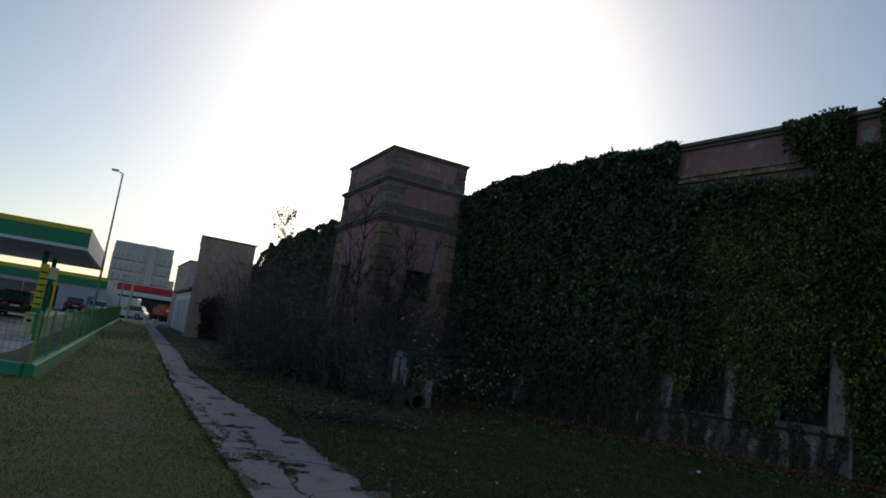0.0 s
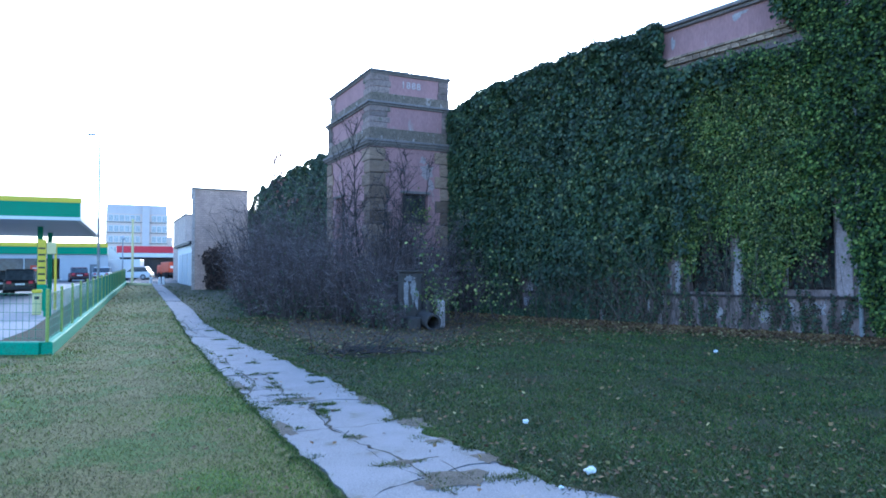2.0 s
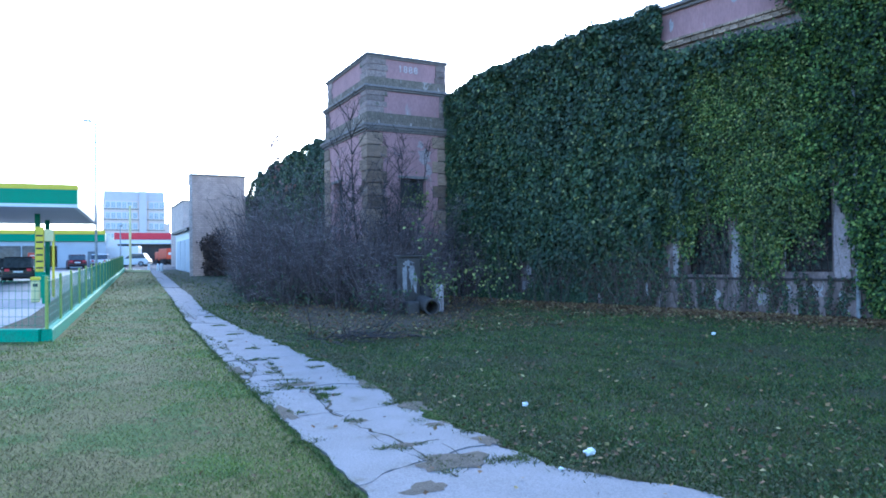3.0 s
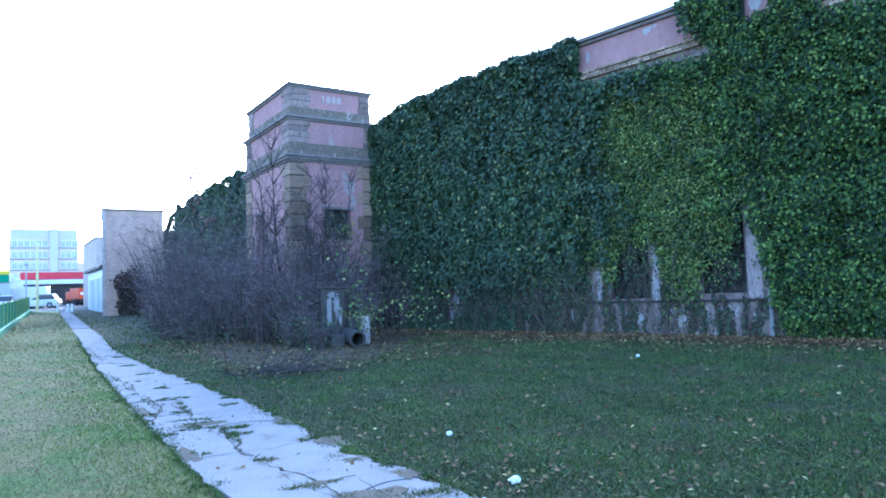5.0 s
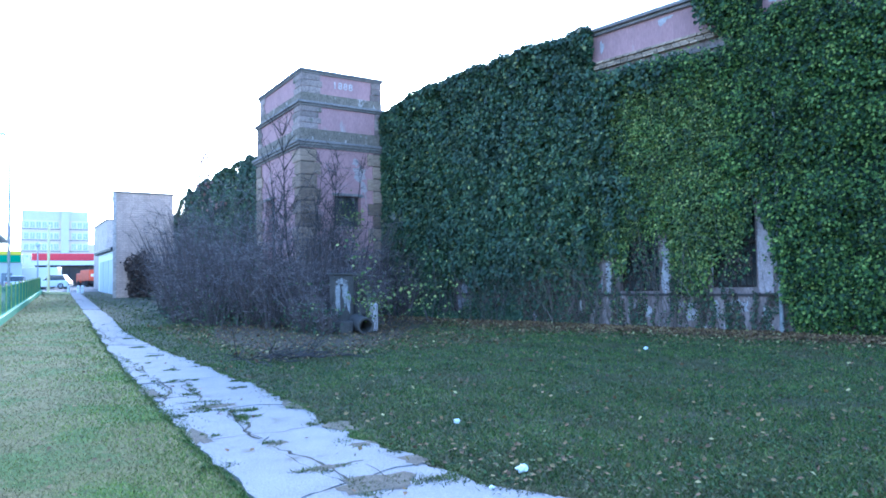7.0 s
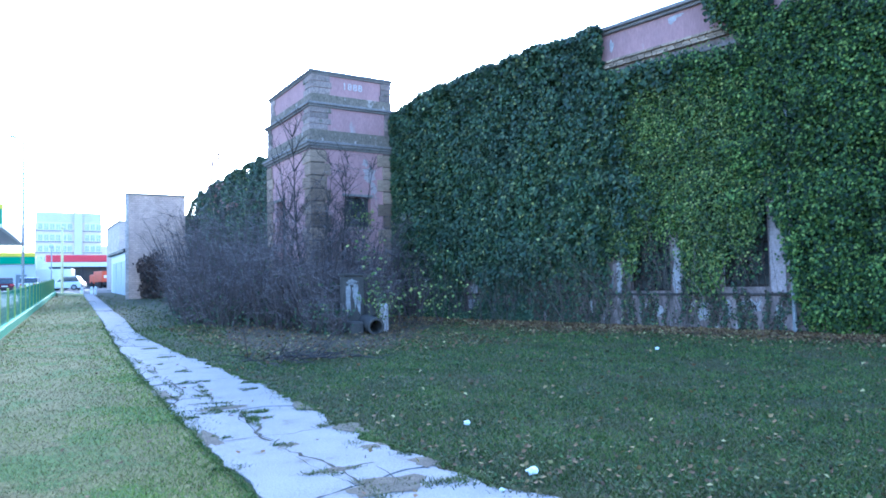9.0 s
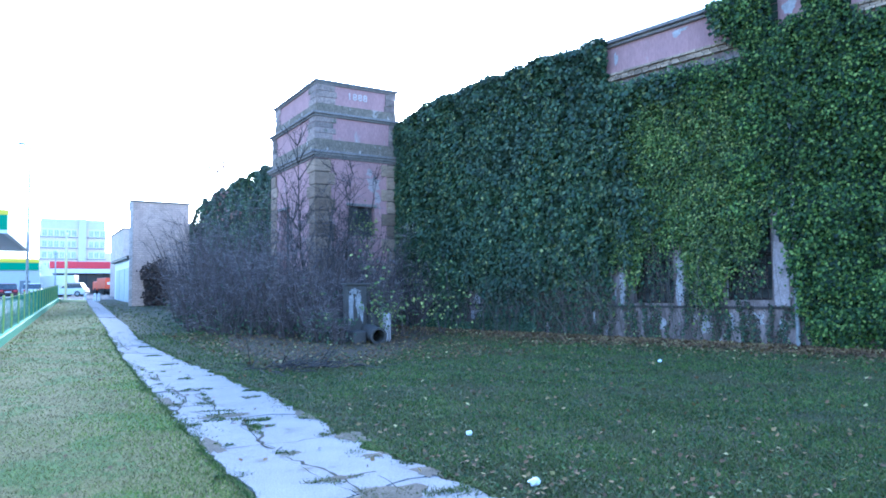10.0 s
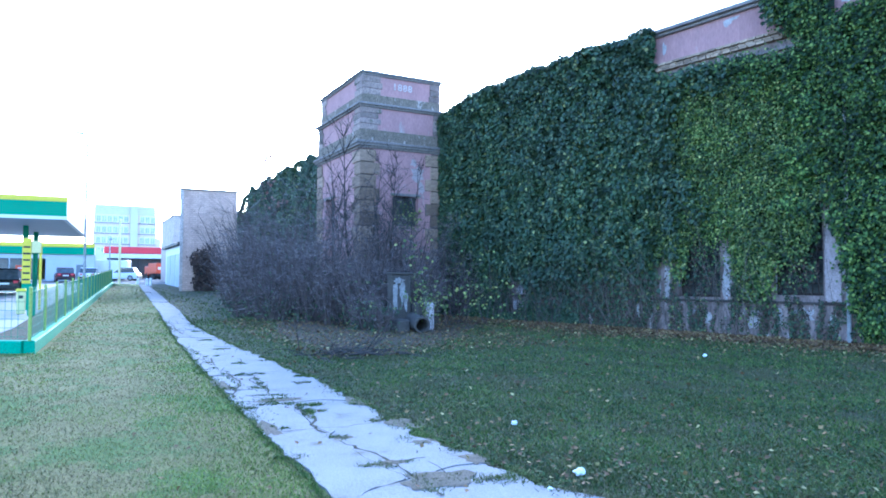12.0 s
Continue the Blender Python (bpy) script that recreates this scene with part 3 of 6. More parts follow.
def build_soil_patches():
    """Thin washed-in soil lying on the slabs."""
    rng = random.Random(33)
    for x, y, w, h in ((2.49, 4.78, 0.34, 0.2), (2.92, 5.95, 0.22, 0.14), (2.0, 4.3, 0.2, 0.16), (3.05, 5.2, 0.14, 0.2), (3.1, 6.9, 0.16, 0.3), (2.3, 8.95, 0.3, 0.12), (2.28, 6.5, 0.16, 0.1), (2.25, 5.42, 0.22, 0.07), (3.15, 8.4, 0.12, 0.4), (1.72, 7.3, 0.1, 0.5), (1.85, 10.6, 0.12, 0.5)):
        bm = bmesh.new()
        vs = []
        for k in range(18):
            an, q = 6.2832 * k / 18, 1 + rng.uniform(-0.4, 0.3)
            vs.append(bm.verts.new((x + w * q * math.cos(an), y + h * q * math.sin(an), 0.0255)))
        top = bm.verts.new((x, y, 0.034))
        for k in range(18):
            bm.faces.new((vs[k], vs[(k + 1) % 18], top))
        part("soil_patch", bm, "dirt", bpy.data.objects["path"], "thin brown soil washed over a slab")


M["dirt"] = material("washed_in_soil", (0.13, 0.108, 0.085), 0.95, second=(0.075, 0.065, 0.045), scale=9.0, fine=60.0, bump=0.5)
build_soil_patches()
M["crack_earth"] = material("earth_in_cracks", (0.05, 0.045, 0.038), 0.95, second=(0.03, 0.035, 0.018), scale=9.0, fine=60.0, bump=0.5)
build_cracks()

# ---- the long ivy-clad building: s runs along its front from the tower, n out of it ----
WALL_ANG = radians(9.8)
W_O = Vector((14.44, 27.33, 0))
W_D = Vector((math.sin(WALL_ANG), -math.cos(WALL_ANG), 0))
W_N = Vector((-math.cos(WALL_ANG), -math.sin(WALL_ANG), 0))
WALL_M = Matrix(((W_D.x, W_N.x, 0, W_O.x), (W_D.y, W_N.y, 0, W_O.y), (0, 0, 1, 0), (0, 0, 0, 1)))   # (s, n, z) to the world
W_TOP = 9.72


def wall_cells(s0, s1, z0, z1, holes, n0, n1, m):
    """A wall of blocks round rectangular holes (s0, s1, z0, z1)."""
    bm = bmesh.new()
    ss = sorted({s0, s1, *[h[0] for h in holes], *[h[1] for h in holes]})
    zs = sorted({z0, z1, *[h[2] for h in holes], *[h[3] for h in holes]})
    for a, b in zip(ss[:-1], ss[1:]):
        for c, d in zip(zs[:-1], zs[1:]):
            if any(h[0] <= a and b <= h[1] and h[2] <= c and d <= h[3] for h in holes):
                continue
            box(bm, a, b, n0, n1, c, d, m=m)
    bmesh.ops.remove_doubles(bm, verts=bm.verts, dist=0.0005)
    seen = {}
    for f in list(bm.faces):
        k = tuple(sorted((round(v.co.x, 3), round(v.co.y, 3), round(v.co.z, 3)) for v in f.verts))
        seen.setdefault(k, []).append(f)
    bmesh.ops.delete(bm, geom=[f for fs in seen.values() if len(fs) > 1 for f in fs], context="FACES_ONLY")
    bmesh.ops.recalc_face_normals(bm, faces=bm.faces)
    return bm


WINDOWS = [(12.35, 13.75, 1.12, 3.5), (15.35, 16.66, 1.22, 3.5)]


def build_old_building():
    b = thing("old_building", tuple(W_O), "long old building with faded pink plaster, mostly hidden under ivy", "building")
    wall = part("wall", wall_cells(0, 26, 1.05, 8.36, [(a, c, max(z, 1.05), d) for a, c, z, d in WINDOWS], -0.5, 0, WALL_M), "lower_wall", b, "stained and peeling plaster wall")
    part("plinth", boxes((0, 26, -0.5, 0.07, -0.2, 0.98), m=WALL_M), "lower_wall", b, "peeling plastered plinth")
    ledge = part("ledge", boxes((0.0, 17.18, -0.05, 0.13, 0.98, 1.05), (17.4, 26, -0.05, 0.13, 0.98, 1.05), m=WALL_M, bevel=0.01), "bed", b, "dark stone ledge over the plinth")
    part("frieze", boxes((0, 2.4, -0.5, 0.0, 8.36, 9.0), (2.4, 26, -0.5, 0.0, 8.36, 9.52), m=WALL_M), "plaster", b, "faded pink plaster frieze below the eaves")
    part("cornice", boxes((11.0, 26, -0.5, 0.10, 9.52, 9.62), (11.0, 26, -0.6, 0.20, 9.62, W_TOP + 0.02), m=WALL_M, bevel=0.012), "stone", b, "thin grey eaves moulding")
    part("roof", boxes((2.4, 26, -9.5, -0.6, 9.2, 9.5), (0, 2.4, -9.5, -0.6, 8.6, 8.9), m=WALL_M), "dark", b)
    part("back_wall", boxes((0, 26, -9.5, -9.0, -0.2, 9.2), (25.5, 26, -9.0, -0.5, -0.2, 9.2), (0, 0.5, -9.0, -0.5, -0.2, 8.6), m=WALL_M), "lower_wall", b)
    # recessed panel below the brick band
    for sa, sb in ((14.9, 16.35), (18.6, 20.4)):
        part("panel_mould", boxes((sa, sb, -0.02, 0.1, 8.06, 8.14), m=WALL_M, bevel=0.01), "stone", b, "dark moulding over a blind panel")
    for a, c, z, d in WINDOWS:
        fr = part("window", boxes((a, c, -0.32, -0.30, z, d), m=WALL_M), "old_glass", b, "dark dusty window behind ivy")
        part("window_frame", boxes((a, a + 0.07, -0.30, -0.2, z, d), (c - 0.07, c, -0.30, -0.2, z, d), (a + 0.07, c - 0.07, -0.30, -0.2, z, z + 0.07),
                                   ((a + c) / 2 - 0.03, (a + c) / 2 + 0.03, -0.30, -0.21, z + 0.07, d), (a + 0.07, c - 0.07, -0.30, -0.22, z + 1.2, z + 1.27), m=WALL_M), "iron", fr)
        for k in range(1, 8):
            s = a + (c - a) * k / 8
            part("bar", tube(bmesh.new(), WALL_M @ Vector((s, -0.1, z)), WALL_M @ Vector((s, -0.1, d)), 0.013, n=6), "iron", fr)
        for k in range(1, 7):
            h = z + (d - z) * k / 7
            part("cross_bar", tube(bmesh.new(), WALL_M @ Vector((a, -0.08, h)), WALL_M @ Vector((c, -0.08, h)), 0.013, n=6), "iron", fr)
    def peeled(cx, cz, w, h, seed, off=0.0):
        """An irregular flake of bare pale undercoat, 4 mm proud."""
        r = random.Random(seed)
        bm = bmesh.new()
        vs = []
        for k in range(14):
            an = 6.2832 * k / 14
            q = 1 + r.uniform(-0.35, 0.25)
            vs.append(bm.verts.new(WALL_M @ Vector((cx + w * q * math.cos(an), off + 0.004, cz + h * q * math.sin(an)))))
        f = bm.faces.new(vs)
        g = bmesh.ops.extrude_face_region(bm, geom=[f])
        bmesh.ops.translate(bm, vec=-W_N * 0.006, verts=[v for v in g["geom"] if isinstance(v, bmesh.types.BMVert)])
        bmesh.ops.recalc_face_normals(bm, faces=bm.faces)
        part("peeled_patch", bm, "undercoat", b, "pale patch where the plaster has peeled")

    for i, (cx, cz, w, h, off) in enumerate(((14.1, 9.33, 0.13, 0.12, 0), (14.3, 9.4, 0.2, 0.05, 0), (11.95, 9.1, 0.07, 0.22, 0), (5.35, 1.25, 0.17, 0.36, 0.02), (5.4, 0.62, 0.34, 0.3, 0.075), (14.0, 1.7, 0.15, 0.75, 0.052),
                                             (11.98, 1.6, 0.1, 0.65, 0.052), (11.72, 1.3, 0.07, 0.3, 0.0), (16.1, 0.68, 0.33, 0.22, 0.07), (13.2, 0.55, 0.35, 0.25, 0.07), (12.3, 0.6, 0.16, 0.3, 0.07), (14.8, 0.5, 0.2, 0.3, 0.07), (16.9, 0.45, 0.1, 0.4, 0.07),
                                             (1.4, 8.95, 0.1, 0.3, 0.0), (17.4, 9.1, 0.2, 0.2, 0.0), (9.3, 0.6, 0.25, 0.3, 0.07), (15.5, 0.6, 0.14, 0.3, 0.07))):
        peeled(cx, cz, w, h, i, off)
    part("vent_hole", tube(bmesh.new(), WALL_M @ Vector((10.23, 0.002, 1.25)), WALL_M @ Vector((10.23, 0.012, 1.25)), 0.09, n=14), "dark", b, "small round dark hole")
    part("pilaster", boxes((16.72, 17.12, 0.0, 0.06, 1.06, 8.3), m=WALL_M, bevel=0.01), "pilaster", b, "pale smooth render strip beside a window")
    part("pilaster", boxes((13.9, 14.3, 0.0, 0.05, 1.06, 8.3), m=WALL_M, bevel=0.01), "lower_wall", b, "peeling render strip")
    part("pilaster", boxes((11.75, 12.1, 0.0, 0.05, 1.06, 8.3), m=WALL_M, bevel=0.01), "lower_wall", b, "peeling render strip")
    bm = bmesh.new()
    tube(bm, WALL_M @ Vector((17.32, 0.14, 0.05)), WALL_M @ Vector((17.32, 0.14, 8.3)), 0.055, n=12)
    for z in (0.25, 1.5, 2.6, 4.5):
        tube(bm, WALL_M @ Vector((17.32, 0.14, z)), WALL_M @ Vector((17.32, 0.14, z + 0.07)), 0.066, n=12)
    part("downpipe", bm, "zinc", b, "grey metal rainwater pipe")
    return b


OLD = build_old_building()


def frame_box(bm, x0, x1, y0, y1, z0, z1, t):
    """A hollow square ring of wall thickness t."""
    box(bm, x0, x1, y0, y0 + t, z0, z1)
    box(bm, x0, x1, y1 - t, y1, z0, z1)
    box(bm, x0, x0 + t, y0 + t, y1 - t, z0, z1)
    box(bm, x1 - t, x1, y0 + t, y1 - t, z0, z1)
    return bm


TX0, TX1, TY0, TY1 = 10.57, 14.58, 27.15, 32.95


def storey_trim(t, x0, x1, y0, y1, z0, z1, z2, seed):
    """Mossy base band and rough stone blocks at the corners of one storey of the tower."""
    part("base_band", boxes((x0 - 0.05, x1 + 0.05, y0 - 0.05, y0 - 0.002, z0, z1), (x0 - 0.05, x0 - 0.002, y0, y1 + 0.05, z0, z1), bevel=0.012), "mossy_band", t, "rough mossy stone band")
    r = random.Random(seed)
    n = max(3, round((z2 - z1) / 0.24))
    h = (z2 - z1) / n
    for k in range(n):
        a, b = z1 + h * k + 0.006, z1 + h * (k + 1) - 0.006
        near, side = 0.8 + 0.14 * (k % 2) + r.uniform(-0.04, 0.04), 0.95 - 0.2 * (k % 2) + r.uniform(-0.05, 0.05)
        d = 0.03 + r.uniform(0, 0.015)
        part("block", boxes((x0 - d, x0 + near, y0 - d, y0 - 0.002, a, b), (x0 - d, x0 - 0.002, y0 - 0.002, y0 + side, a, b), bevel=0.008), "stucco", t)
        part("block", boxes((x1 - 0.46 - r.uniform(0, 0.08), x1 + d, y0 - d, y0 - 0.002, a, b), bevel=0.008), "stucco", t)
        part("block", boxes((x0 - d, x0 - 0.002, y1 - side * 0.8, y1 + d, a, b), bevel=0.008), "stucco", t)


def build_tower():
    t = thing("corner_tower", (TX0, TY0, 0), "square corner tower of faded pink plaster with sandstone quoins", "tower")
    mx = Matrix(((1, 0, 0, TX0), (0, 1, 0, TY0), (0, 0, 1, 0), (0, 0, 0, 1)))
    ml = Matrix(((0, 1, 0, TX0), (1, 0, 0, TY0), (0, 0, 1, 0), (0, 0, 0, 1)))
    w, d = TX1 - TX0, TY1 - TY0
    part("front_wall", wall_cells(0, w, -0.1, 7.33, [(1.52, 2.78, 4.0, 5.32)], 0, 0.45, mx), "plaster", t)
    part("side_wall", wall_cells(0.45, d, -0.1, 7.33, [(3.3, 4.55, 2.6, 5.45)], 0, 0.45, ml), "plaster", t)
    part("back_wall", boxes((TX1 - 0.45, TX1, TY0 + 0.45, TY1, -0.1, 7.33), (TX0 + 0.45, TX1 - 0.45, TY1 - 0.45, TY1, -0.1, 7.33)), "plaster", t)
    wi = part("window", boxes((TX0 + 1.52, TX0 + 2.78, TY0 + 0.3, TY0 + 0.32, 4.0, 5.32)), "old_glass", t, "dark barred window with ivy in it")
    for k in range(1, 6):
        part("bar", tube(bmesh.new(), (TX0 + 1.52 + 0.21 * k, TY0 + 0.12, 4.0), (TX0 + 1.52 + 0.21 * k, TY0 + 0.12, 5.32), 0.014, n=6), "iron", wi)
    part("lintel", boxes((TX0 + 1.4, TX0 + 2.9, TY0 - 0.05, TY0 - 0.002, 5.32, 5.44), bevel=0.01), "stone", t)
    part("window", boxes((TX0 + 0.3, TX0 + 0.32, TY0 + 3.3, TY0 + 4.55, 2.6, 5.45)), "old_glass", t, "tall narrow dark window opening")
    part("lintel", boxes((TX0 - 0.09, TX0 - 0.002, TY0 + 3.15, TY0 + 4.7, 5.45, 5.57), bevel=0.01), "stone", t)
    e = 0.22
    x0, x1, y0, y1 = 10.57, 14.6, 27.18, 32.95
    bm = bmesh.new()
    box(bm, TX0 - 0.06, TX1 + 0.06, TY0 - 0.06, TY1 + 0.06, 7.33, 7.42, bevel=0.01)
    box(bm, x0 - e + 0.06, x1 + e - 0.06, y0 - e + 0.06, y1 + e - 0.06, 7.42, 7.52, bevel=0.01)
    box(bm, x0 - e, x1 + e, y0 - e, y1 + e, 7.52, 7.64, bevel=0.015)
    part("lower_cornice", bm, "stone", t, "moss-stained projecting stone cornice")
    part("middle_storey", boxes((x0 + 0.02, x1 - 0.02, y0 + 0.02, y1 - 0.02, 7.64, 9.14)), "plaster", t, "faded pink plaster storey")
    storey_trim(t, x0 + 0.02, x1 - 0.02, y0 + 0.02, y1 - 0.02, 7.64, 8.16, 9.14, 21)
    bm = bmesh.new()
    box(bm, x0 - 0.07, x1 + 0.07, y0 - 0.07, y1 + 0.07, 9.14, 9.22, bevel=0.01)
    box(bm, x0 - 0.15, x1 + 0.15, y0 - 0.15, y1 + 0.15, 9.22, 9.33, bevel=0.015)
    part("middle_cornice", bm, "stone", t, "moss-stained stone cornice")
    part("upper_storey", boxes((x0 + 0.13, x1 - 0.13, y0 + 0.13, y1 - 0.13, 9.33, 10.58)), "plaster", t, "faded pink plaster attic")
    storey_trim(t, x0 + 0.13, x1 - 0.13, y0 + 0.13, y1 - 0.13, 9.33, 9.74, 10.58, 22)
    bm = bmesh.new()
    box(bm, x0 + 0.06, x1 - 0.06, y0 + 0.06, y1 - 0.06, 10.58, 10.66, bevel=0.01)
    box(bm, x0, x1, y0, y1, 10.66, 10.77, bevel=0.015)
    part("cap", bm, "stone", t, "flat stone coping of the tower")
    txt = bpy.data.curves.new("date", "FONT")
    txt.body, txt.size, txt.extrude, txt.align_x, txt.align_y = "1888", 0.42, 0.012, "CENTER", "CENTER"
    txt.space_character = 1.2
    txt.offset = 0.006
    txt.materials.append(M["numeral"])
    ob = new("date", txt)
    ob.parent = t
    ob.matrix_world = Matrix.Translation((12.6, y0 + 0.115, 10.2)) @ Euler((radians(90), 0, 0)).to_matrix().to_4x4()
    ob["label"] = "white date numerals 1888"
    r = random.Random(8)
    for cx, cz, w, h in ((13.3, 6.35, 0.3, 0.42), (13.5, 5.75, 0.18, 0.3), (13.1, 6.85, 0.16, 0.16)):
        bm = bmesh.new()
        vs = []
        for k in range(14):
            an, q = 6.2832 * k / 14, 1 + r.uniform(-0.4, 0.3)
            vs.append(bm.verts.new((cx + w * q * math.cos(an), TY0 - 0.004, cz + h * q * math.sin(an))))
        f = bm.faces.new(vs)
        g = bmesh.ops.extrude_face_region(bm, geom=[f])
        bmesh.ops.translate(bm, vec=(0, 0.006, 0), verts=[v for v in g["geom"] if isinstance(v, bmesh.types.BMVert)])
        bmesh.ops.recalc_face_normals(bm, faces=bm.faces)
        part("peeled_patch", bm, "pilaster", t, "pale patch where the plaster has peeled")
    # quoins, alternately long and short
    meshes = {}
    for cx0, cx1, cy0, cy1 in ((TX0 - 0.02, TX0 + 0.6, TY0 - 0.02, TY0 + 0.5), (TX1 - 0.6, TX1 + 0.02, TY0 - 0.02, TY0 + 0.5), (TX0 - 0.02, TX0 + 0.5, TY1 - 0.5, TY1 + 0.02)):
        part("quoin_bed", boxes((cx0, cx1, cy0, cy1, 0.0, 7.3)), "bed", t, "dark recessed joints between quoins")
    for nm, sx, sy in (("long", 0.88, 0.64), ("short", 0.70, 0.9)):
        bm = boxes((-0.06, sx, -0.06, sy, 0, 0.515), bevel=0.018)
        me = bpy.data.meshes.new("quoin")
        bm.to_mesh(me)
        bm.free()
        me.materials.append(M["quoin"])
        meshes[nm] = me
    for cx, cy, fx, fy in ((TX0, TY0, 1, 1), (TX1, TY0, -1, 1), (TX0, TY1, 1, -1)):
        for k in range(13):
            ob = new("quoin", meshes["long" if k % 2 else "short"])
            ob.parent = t
            turn = {(1, 1): 0, (-1, 1): 90, (1, -1): -90}[(fx, fy)]
            ob.matrix_world = pose(cx, cy, 0.08 + k * 0.555, 0, 0, turn)
    return t


TOWER = build_tower()


def build_left_wing():
    w = thing("ivy_covered_wing", (11.3, 33, 0), "low old wing buried under ivy behind the tower", "building")
    part("wall", boxes((11.3, 11.8, 32.95, 51.5, -0.1, 7.9)), "lower_wall", w)
    part("wall", boxes((11.3, 11.8, 51.5, 53.5, -0.1, 6.9)), "lower_wall", w)
    part("roof", boxes((11.8, 18, 32.95, 53.5, 6.5, 6.8)), "dark", w)
    return w


build_left_wing()


def build_beige():
    b = thing("brick_building", (6.7, 53.6, 0.7), "windowless two-storey building of beige brick", "building")
    bm = boxes((6.7, 10.75, 53.6, 60.5, -0.2, 8.3))
    coping = boxes((6.6, 10.85, 53.5, 60.6, 8.3, 8.42), bevel=0.02)
    for v in (*bm.verts, *coping.verts):
        if v.co.x < 8 and v.co.y > 57:
            v.co.x += 0.85
    part("wall", bm, "beige_brick", b)
    part("corner_strip", boxes((6.64, 6.86, 53.55, 53.597, 0.2, 8.3), (6.66, 6.698, 53.6, 53.72, 0.2, 8.3)), "beige", b, "pale rendered corner strip")
    part("coping", coping, "stone", b)
    part("side_wing", boxes((10.75, 14.0, 54.0, 60, -0.2, 6.9)), "beige", b)
    g = thing("garage_row", (7.5, 64, 0.9), "white garage wall with a dark eave beside the path", "building")
    part("wall", boxes((7.7, 9.5, 60.7, 72, 0, 4.5)), "white_paint", g)
    part("eave", boxes((7.35, 9.6, 60.7, 72.2, 4.5, 4.75), bevel=0.03), "dark", g)
    for k in range(3):
        part("door", boxes((7.64, 7.698, 61.2 + 3.4 * k, 63.9 + 3.4 * k, 0.9, 3.8), bevel=0.01), "pale_grey", g)
    f = thing("rear_building", (8.6, 76, 1.2), "tall plain beige building behind the garages", "building")
    part("wall", boxes((8.5, 12, 73, 84, 0.5, 8.0)), "beige", f)
    part("coping", boxes((8.42, 12.1, 72.9, 84.1, 8.0, 8.12)), "stone", f)


build_beige()

# ---- far buildings ----
M["pale_pane"] = material("curtained_pane", (0.6, 0.57, 0.56), 0.25, second=(0.4, 0.4, 0.4), scale=0.3, fine=3.0, bump=0.0)


def build_apartments():
    y = 230.0
    x0, x1 = 4.5, 21.8
    b = thing("apartment_block", (x0, y, 3), "grey concrete apartment block with a blue-grey top storey", "building")
    part("wall", boxes((x0, x1, y, y + 14, 2, 21.3)), "panel", b)
    part("top_storey", boxes((x0 + 0.2, x1 - 0.2, y + 0.1, y + 13.8, 21.3, 24.2)), "blue_roof", b, "blue-grey metal-clad top storey")
    part("stair_tower", boxes((14.37, 16.45, y - 1.2, y - 0.003, 2, 24.2)), "blue_roof", b, "blue-grey stair shaft")
    part("side_wing", boxes((x1, x1 + 1.6, y + 0.5, y + 12, 2, 14.4)), "panel", b)
    for row in range(4):
        zt = 20.9 - 3.25 * row
        part("sill", boxes((x0 - 0.05, 14.37 - 0.02, y - 0.15, y - 0.003, zt - 2.3, zt - 2.1), (16.45 + 0.02, x1, y - 0.15, y - 0.003, zt - 2.3, zt - 2.1)), "stone", b)
        for c in range(11):
            xa = x0 + 0.5 + c * 1.52
            if 13.5 < xa + 0.6 < 16.9:
                continue
            wi = part("window", boxes((xa, xa + 1.3, y - 0.06, y - 0.003, zt - 1.95, zt)), "white_paint", b, "white-framed window")
            part("pane", boxes((xa + 0.12, xa + 0.6, y - 0.08, y - 0.062, zt - 1.8, zt - 0.15)), "pale_pane", wi)
            part("pane", boxes((xa + 0.7, xa + 1.18, y - 0.08, y - 0.062, zt - 1.8, zt - 0.15)), "pale_pane", wi)
    return b


build_apartments()


def build_market():
    y = 100.0
    b = thing("roadside_store", (5, y, 1.7), "low store with a broad red fascia and dark shopfront", "building")
    part("wall", boxes((3.2, 14.6, y + 1.5, y + 14, 1, 5.4)), "pale_grey", b)
    part("fascia", boxes((3.1, 14.8, y - 0.2, y + 1.497, 5.0, 5.9), bevel=0.03), "red_paint", b, "broad red fascia")
    part("fascia_trim", boxes((3.2, 14.8, y - 0.1, y + 1.49, 4.4, 4.97)), "white_paint", b)
    part("shopfront", boxes((3.2, 13.6, y + 1.3, y + 1.48, 1.5, 4.5)), "old_glass", b, "dark glazed shopfront")
    for k in range(6):
        part("post", boxes((3.2 + 2 * k, 3.35 + 2 * k, y - 0.05, y + 0.1, 1.5, 4.55)), "dark", b)


build_market()


# ---- ivy on the long building ----
def wall_pts(s, n, z):
    s, n, z = np.broadcast_arrays(s, n, z)
    return np.stack([W_O.x + W_D.x * s + W_N.x * n, W_O.y + W_D.y * s + W_N.y * n, z], -1)


IVY_EDGE_S = [0, 3, 4.8, 5.0, 5.75, 6.0, 8.4, 9.8, 11.2, 11.75, 11.85, 12.15, 12.3, 12.75, 12.95, 13.7, 14.15, 14.4, 15.3, 15.6, 16.5, 16.68, 16.72, 17.2, 17.45, 17.7, 18.5, 26]
IVY_EDGE_Z = [0.5, 0.6, 0.9, 1.7, 1.7, 1.0, 1.5, 1.8, 2.0, 1.7, 2.5, 2.5, 1.8, 2.0, 3.05, 3.1, 2.9, 1.4, 1.4, 2.3, 2.7, 3.2, 4.1, 2.4, 0.9, 0.1, 0.0, 0.0]


def ivy_low(s):
    return np.interp(s, IVY_EDGE_S, IVY_EDGE_Z)


